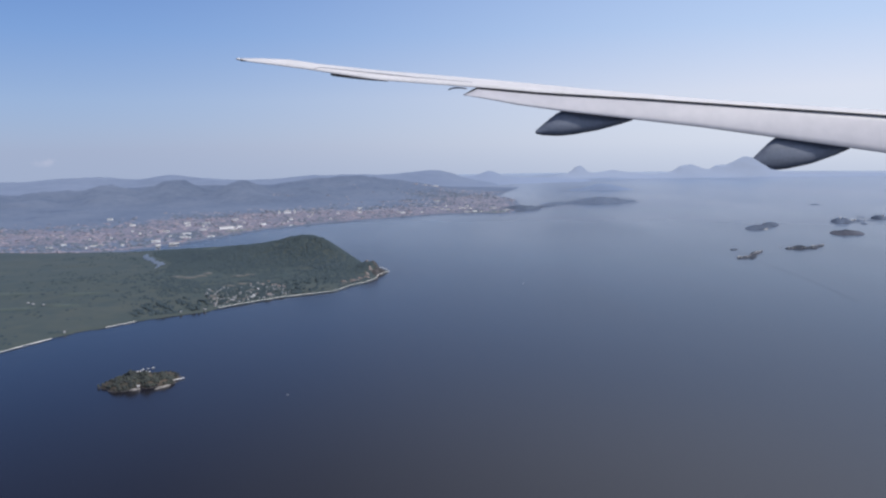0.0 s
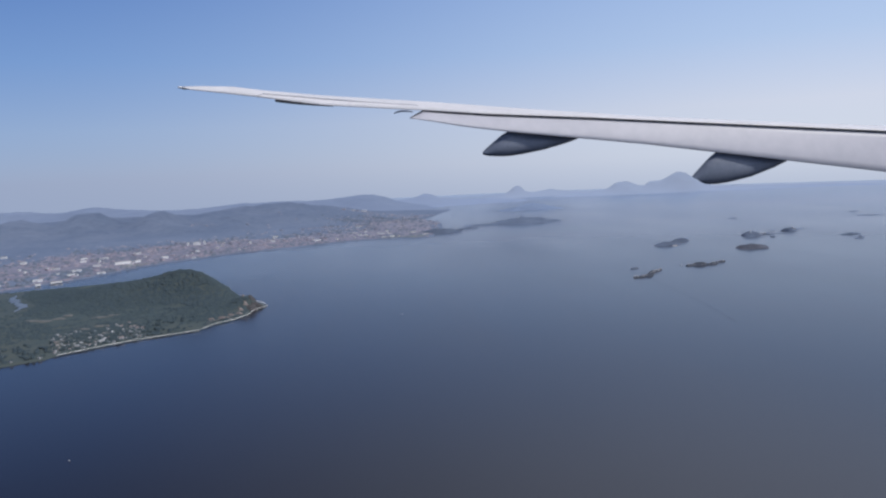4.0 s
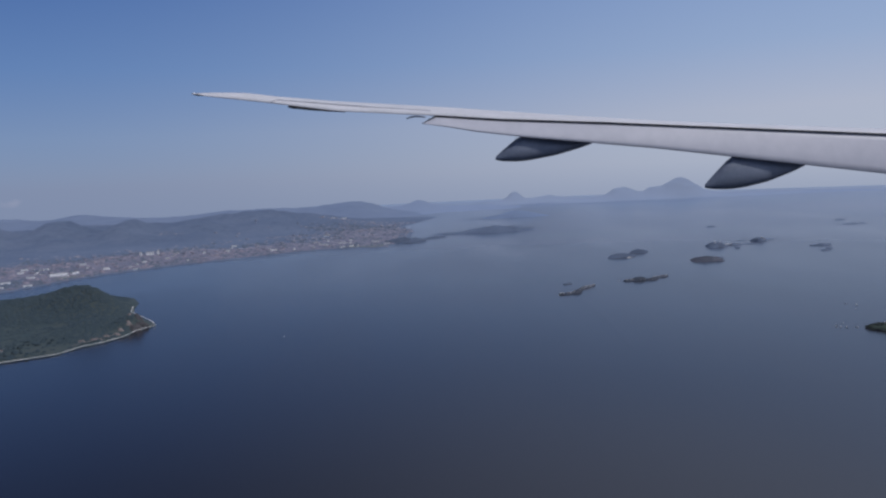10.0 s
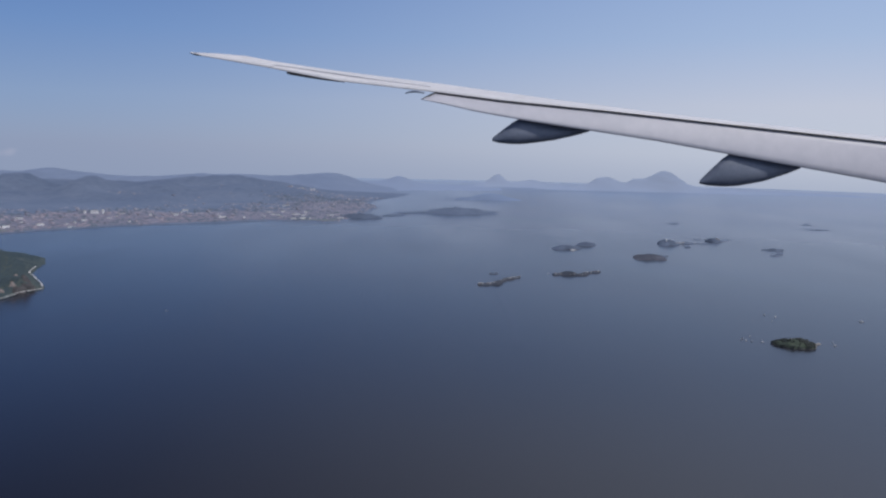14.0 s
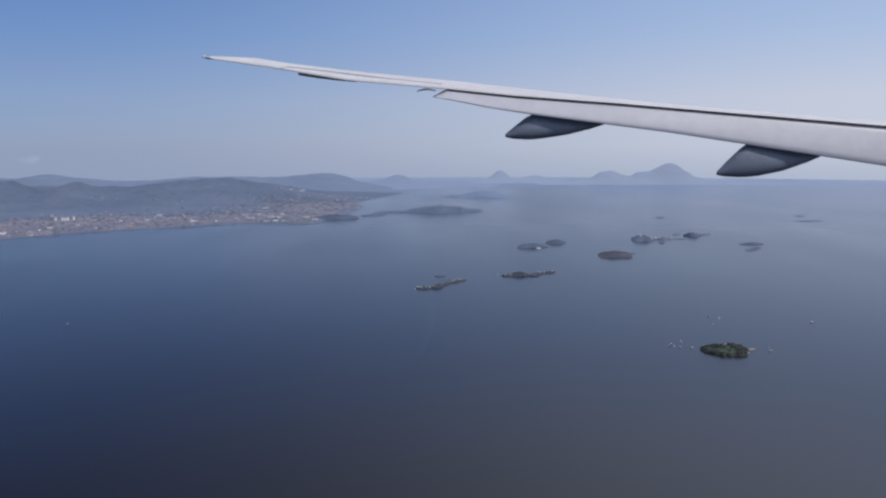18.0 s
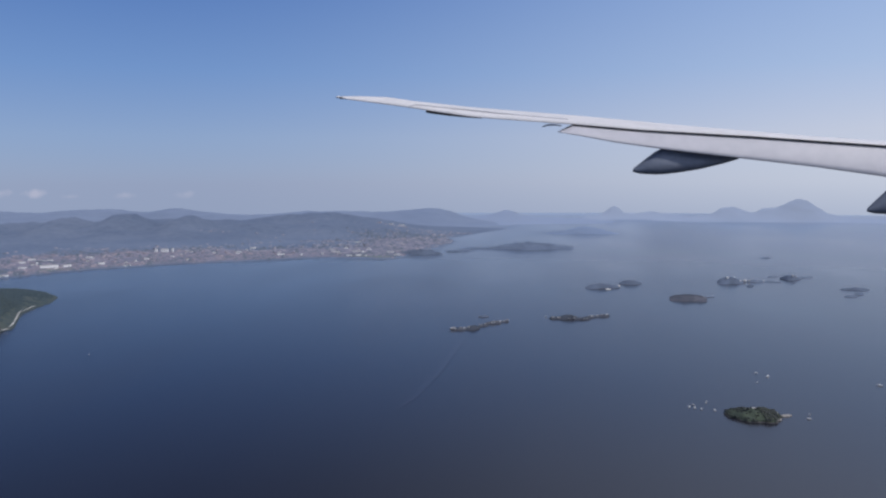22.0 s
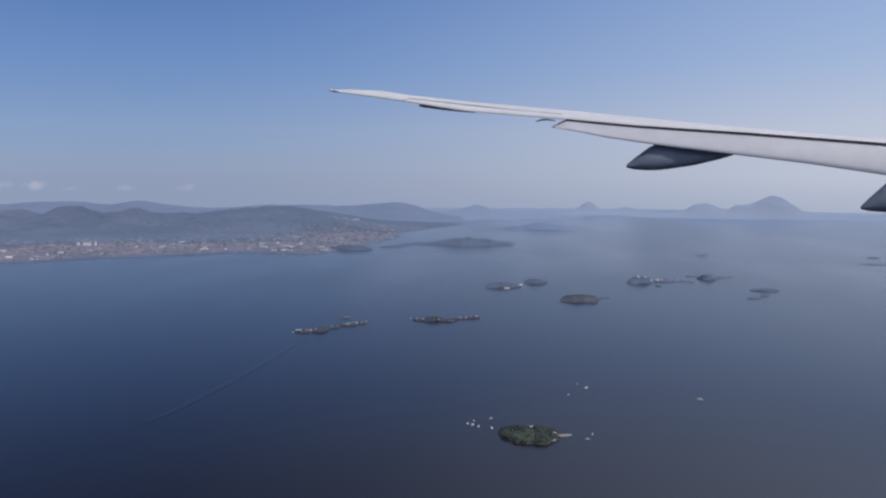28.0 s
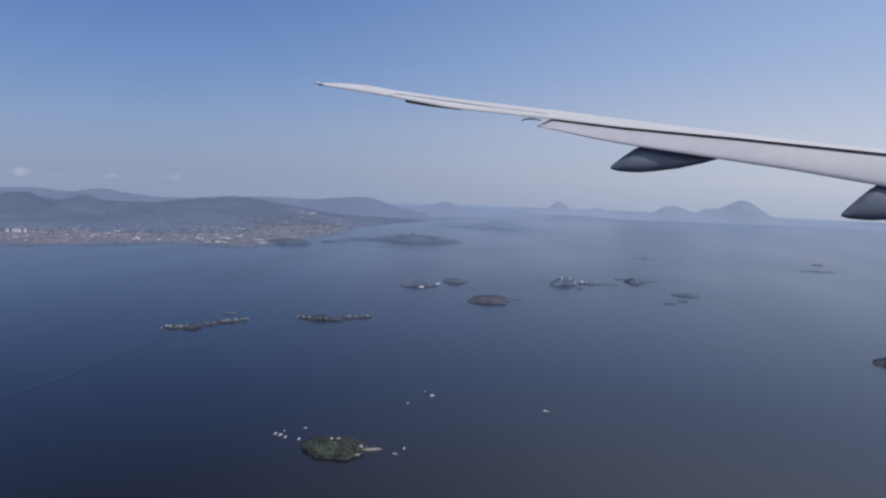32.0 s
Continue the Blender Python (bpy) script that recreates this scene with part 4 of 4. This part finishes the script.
for k, (x, y) in enumerate(SPOTS):
    kind = BRICK_ISLE if k % 3 == 2 else ISLE
    put(kind if k in (0, 2) else copy_thing(kind, Matrix()), x, y, 0.22, rng.uniform(-40, 40), rng.uniform(0.35, 0.8))
for k in range(26):
    x, y = SPOTS[(k * 5) % len(SPOTS)]
    put(copy_thing(BRICK_ISLE if k % 2 else ISLE, Matrix()), x + rng.uniform(-0.7, 0.7), y + rng.uniform(0.2, 0.9), rng.uniform(0.2, 0.4), rng.uniform(-40, 40), rng.uniform(0.3, 0.6))
for x, y, up, s in ((166.8, 184.0, 0.5, 0.7), (168.2, 183.8, 0.6, 0.8), (170.0, 183.4, 0.5, 0.7), (171.6, 182.6, 0.3, 0.6), (-57.6, 123.0, 0.3, 1.1), (-56.4, 123.4, 0.3, 1.0), (-56.6, 119.1, 0.9, 0.7), (-54.6, 115.4, 0.3, 0.6), (231.6, 382.4, 1.5, 1.0), (233.2, 383.4, 0.9, 0.7), (209.6, 372.2, 0.4, 0.9), (211.8, 372.8, 0.4, 0.9), (215.5, 374.4, 0.3, 0.7), (218.2, 375.4, 0.25, 0.6)):
    put(copy_thing(ISLE, Matrix()), x, y, up, rng.uniform(-40, 40), s)


# ---- tanks on the wooded island ----
def tank(x, y, up, r, h):
    ob = thing("storage_tank", x, y, "white round storage tank on the wooded island", "tank", "storage tanks", up=up)
    a = np.arange(16) * math.pi / 8
    part("shell", mesh("shell", *loft([[(r * math.cos(t), r * math.sin(t), z) for t in a] for z in (0, h)]), WHITE, False), ob)
    part("roof", mesh("roof", *loft([[(r * q * math.cos(t), r * q * math.sin(t), z) for t in a] for q, z in ((1.02, h + 0.004), (0.6, h + 0.16), (0.05, h + 0.24))]), WHITE, False), ob)


for x, y, up in ((202.4, 369.4, 1.75), (205.4, 370.6, 1.4), (207.4, 369.0, 0.4), (210.2, 372.2, 0.35)):
    tank(x, y, up, 0.4, 0.55)

# sandy spits, bars and a white beach
for x, y, w, d, turn, label, sd in ((172.9, 182.8, 2.8, 0.5, 18, "tapering sandy spit beside the green islet", 41), (171.3, 180.4, 1.5, 0.35, 25, "small pale beach below the green islet", 42), (-50.4, 115.9, 3.0, 0.24, 50, "pale curved beach below the islet trees", 43), (-55.0, 114.7, 1.8, 0.3, 15, "small pale landing on the islet shore", 46), (152.8, 342.2, 1.7, 0.5, 5, "white beach of a low island", 44), (157.0, 352.2, 2.2, 0.6, 45, "white sand bar between two low islands", 45)):
    ground = SAND if y > 300 else SPIT
    island(x, y, w, d, turn, 0.4, label, 0, 0.1, ground, ground, seed=sd, ground=ground, rough=0.45, group="sand bars")
for x, y, w, d, turn in ((220, 374.0, 4.6, 0.8, 8), (222.6, 373.0, 3.0, 0.9, 10), (226, 393.0, 4.6, 0.7, 12), (187.4, 326.2, 2.4, 1.4, 20)):
    island(x, y, w, d, turn, 0.4, "low rocky bar between two islands", 0, 0.1, HAZY_SHORE, HAZY_SHORE, seed=int(x), ground=HAZY_SHORE, rough=0.5, group="sand bars")


# ---- piers ----
def pier(x, y, turn, length, wide, label):
    """A plank deck on two rows of posts, running along its own x."""
    ob = thing("pier", x, y, label, "pier", "islet piers", turn)
    part("deck", mesh("deck", box_verts(length, wide, 0.05, 0.17), BOX_F, WHITE, False), ob)
    for k in range(5):
        for side in (-0.4, 0.4):
            part("post", mesh("post", box_verts(0.06, 0.06, 0.5, -0.3, length * (k / 4 - 0.5) * 0.94, wide * side), BOX_F, HUT, False), ob)


pier(-49.3, 119.9, 44, 2.6, 0.3, "straight white pier at the end of the wooded islet")
pier(-57.2, 124.9, 20, 2.0, 0.3, "short pale pier behind the wooded islet")

# ---- boats ----
def boat():
    ob = new("boat")
    tagged(ob, "small white moored motor boat", "boat", "moored boats")
    secs = []
    for y, w, lo in ((-0.5, 0.15, 0.02), (-0.42, 0.17, -0.04), (0.0, 0.18, -0.05), (0.3, 0.13, -0.04), (0.5, 0.01, 0.06)):
        top = 0.11 + 0.05 * max(y, 0)
        secs.append([(-w, y, top), (-w * 0.8, y, (top + lo) / 2), (0, y, lo), (w * 0.8, y, (top + lo) / 2), (w, y, top), (0, y, top - 0.02)])
    part("hull", mesh("hull", *loft(secs), BOAT_PAINT), ob)
    cabin = part("cabin", mesh("cabin", *loft([[(-w, y0, z), (w, y0, z), (w, y1, z), (-w, y1, z)] for w, y0, y1, z in ((0.12, -0.2, 0.18, 0.1), (0.09, -0.16, 0.10, 0.24))]), WHITE, False), ob)
    part("windscreen", mesh("windscreen", box_verts(0.15, 0.02, 0.07, 0.15, 0, 0.16), BOX_F, DARKGLASS, False), cabin, "dark tinted windscreen")
    return ob


BOAT = boat()
for k, (x, y, s) in enumerate(((157.7, 186.1, 1.0), (158.6, 185.8, 1.1), (159.6, 185.0, 1.1), (158.6, 187.6, 0.8), (161.2, 189.5, 0.8), (161.8, 184.7, 1.1), (176.7, 181.9, 1.0), (177.5, 184.3, 0.8), (175.7, 213.2, 0.9), (177.4, 210.8, 1.4), (174.0, 205.5, 0.8), (197.4, 206.4, 1.4), (23.5, 210.2, 0.55), (-27.2, 110.3, 0.45), (-58.4, 127.0, 0.9), (-57.6, 127.6, 0.8), (-56.8, 127.9, 0.9), (104.2, 251.6, 0.9), (130.4, 276, 1.0))):
    put(BOAT if k == 0 else copy_thing(BOAT, Matrix()), x, y, 0.03, rng.uniform(0, 360), s * 0.8)

# ---- the town on the mainland ----
X, Y = rng.uniform(-420, 60, 46000), rng.uniform(300, 715, 46000)
D, H = inside(X, Y, MAINLAND), mainland_height(X, Y)
dense = (np.exp(-((D - 20) / np.where(X < -70, 58, 42)) ** 2) + 0.03 * np.exp(-((D - 80) / 40) ** 2)) * (0.2 + 0.85 * soft(rolling(X, Y, 16), -0.3, 0.3)) * soft(D, 1.5, 4)
dense *= np.where(X < -125, 0.3 + 0.7 * np.maximum(soft(D, 26, 42), 1 - soft(D, 6, 12)), 1) * np.where(X > -20, 0.5, np.where(X > -75, 0.85, 1)) * np.where((X > -75) & (X < -12) & (rolling(X, Y, 30) < 0.1), 0.5, 1)
for x, y, w, d, full in ((-27, 566, 16, 9, 0.7), (-8, 529, 18, 8, 0.8), (-8, 703, 13, 6, 0.8), (-22, 634, 12, 7, 0.35), (-146, 606, 16, 6, 0.5), (33, 487, 9, 5, 0.6)):
    dense = np.maximum(dense, full * np.exp(-((X - x) / w) ** 2 - ((Y - y) / d) ** 2))
ok = (H > 0.3) & (rng.uniform(0, 1, len(X)) < dense)
X, Y, H = X[ok], Y[ok], H[ok]
N = len(X)
rows = np.stack([X, Y, sea_z(X, Y) + H - 0.3, rng.uniform(0.7, 2.6, N), rng.uniform(0.7, 2.0, N), 0.3 + rng.gamma(2.0, 0.10, N), rng.uniform(0, 3.14, N)], 1)
rows = rows[np.argsort(rows[:, 0])]
far_end = rows[:, 1] > 478
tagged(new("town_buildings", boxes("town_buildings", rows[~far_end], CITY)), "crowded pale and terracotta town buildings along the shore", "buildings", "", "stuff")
tagged(new("town_buildings", boxes("town_buildings", rows[far_end], HAZED_CITY)), "pale town buildings spreading inland into the haze", "buildings", "", "stuff")


def town_level(x, y):
    d = inside(x, y, MAINLAND)
    shown = (d > 2.5) & (d < np.where(x < -70, 90, 62) + 22 * rolling(x, y, 25)) & (x > -430) & ~((x < -122 + 8 * rolling(x, y, 20)) & (d > 9) & (d < 27 + 5 * rolling(x, y, 15)))
    return np.where(shown, mainland_height(x, y) + 0.12, -5)


terrain("ground", (-430, 45, 296, 620), 3.0, town_level, TOWN_GROUND, "streets and yards of the town, tinted grey-lilac for haze", "town ground")


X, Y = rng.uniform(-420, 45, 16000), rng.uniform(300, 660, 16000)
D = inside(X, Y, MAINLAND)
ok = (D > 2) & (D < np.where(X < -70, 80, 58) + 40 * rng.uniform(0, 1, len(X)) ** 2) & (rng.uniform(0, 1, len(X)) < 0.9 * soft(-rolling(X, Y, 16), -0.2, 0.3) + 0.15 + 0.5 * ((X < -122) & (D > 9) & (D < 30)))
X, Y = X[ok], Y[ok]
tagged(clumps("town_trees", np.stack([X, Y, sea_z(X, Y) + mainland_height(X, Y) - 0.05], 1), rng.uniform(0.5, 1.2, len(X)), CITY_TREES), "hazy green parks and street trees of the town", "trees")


def block(x, y, w, d, h, turn, label, floors):
    """An apartment slab or hall with its bands of windows."""
    ob = thing("apartment_block", x, y, label, "building", "large town buildings", turn, float(mainland_height(np.array([x]), np.array([y]))[0]) - 0.1)
    wall = part("wall", mesh("wall", box_verts(w, d, h), BOX_F, WHITE, False), ob)
    part("roof", mesh("roof", box_verts(w + 0.1, d + 0.1, 0.12, h), BOX_F, PLASTER, False), ob)
    for k in range(floors):
        part("window_band", mesh("window_band", box_verts(w * 0.92, 0.06, 0.1, h * (k + 0.5) / floors, 0, -d / 2 - 0.01), BOX_F, PLASTER, False), wall)
    return ob


for x, y, w, d, h, turn, label, floors in ((-100, 467, 4.0, 1.2, 2.2, 12, "pale slab apartment block near the shore", 5), (-95.5, 468, 1.0, 1.0, 2.6, 12, "slim pale apartment tower near the shore", 6), (-105, 466, 1.2, 1.1, 2.2, 12, "pale apartment tower beside the slab", 5),
                                           (-116, 385, 8.0, 2.4, 1.5, 38, "long white hall with a curved front", 2), (-111, 391, 4.0, 2.0, 1.2, 70, "white harbour hall near the field", 2), (-84, 401, 3.4, 1.0, 0.6, 25, "low white shed on the shore", 1), (-67, 431, 1.2, 1.0, 0.9, 10, "small white shore building", 2),
                                           (41, 474, 3.6, 1.2, 0.9, 5, "low bright white building by the shore", 1), (24, 467, 1.0, 0.8, 0.9, 5, "small white house by the shore", 2), (-123, 326, 4.6, 0.9, 0.6, 40, "long low pale warehouse", 1), (-128, 320, 2.2, 1.0, 0.7, 50, "low pale warehouse on the channel", 1),
                                           (-173, 403, 3.0, 1.4, 1.3, 20, "pale town building above the roofs", 3), (-203, 443, 3.2, 1.4, 1.2, 12, "pale town building above the roofs", 3), (-90, 384, 3.0, 1.2, 0.8, 25, "low pale hall by the channel mouth", 1), (-57, 497, 3.4, 1.2, 1.0, 15, "pale town building above the roofs", 2),
                                           (-17.4, 716, 3.4, 1.2, 1.0, 4, "far white hall inland in the haze", 1), (-7.6, 717, 5.0, 1.4, 0.9, 2, "long far white hall inland in the haze", 1), (33, 491, 4.4, 1.2, 0.8, 6, "long bright hall behind the point", 1), (-5, 556, 4.6, 1.2, 0.8, 8, "pale hall among inland roofs", 1), (2.6, 483, 2.4, 1.0, 0.9, 10, "white building near the point", 2)):
    block(x, y, w, d, h, turn, label, floors)
count = 0
while count < 84:
    x, y = rng.uniform(-400, 20), rng.uniform(310, 520)
    d = inside(np.array([x]), np.array([y]), MAINLAND)[0]
    if 4 < d < 58:
        count += 1
        block(x, y, 0.9 + 4.5 * rng.uniform(0, 1) ** 2, rng.uniform(0.7, 1.5), rng.uniform(0.5, 1.0), rng.uniform(5, 45), "low pale hall among the town roofs", 1)
ribbon("field", [(14, 465), (25, 464), (35, 461), (42, 468)], 5, lambda x, y: np.maximum(mainland_height(x, y), 0.1) + 0.2, GRASS, "pale green grass field on the point", "field", fade=True)
ribbon("field", [(-113, 372), (-108, 378), (-102, 384)], 6, lambda x, y: np.maximum(mainland_height(x, y), 0.1) + 0.3, GRASS, "green field beside the harbour", "field", fade=True)
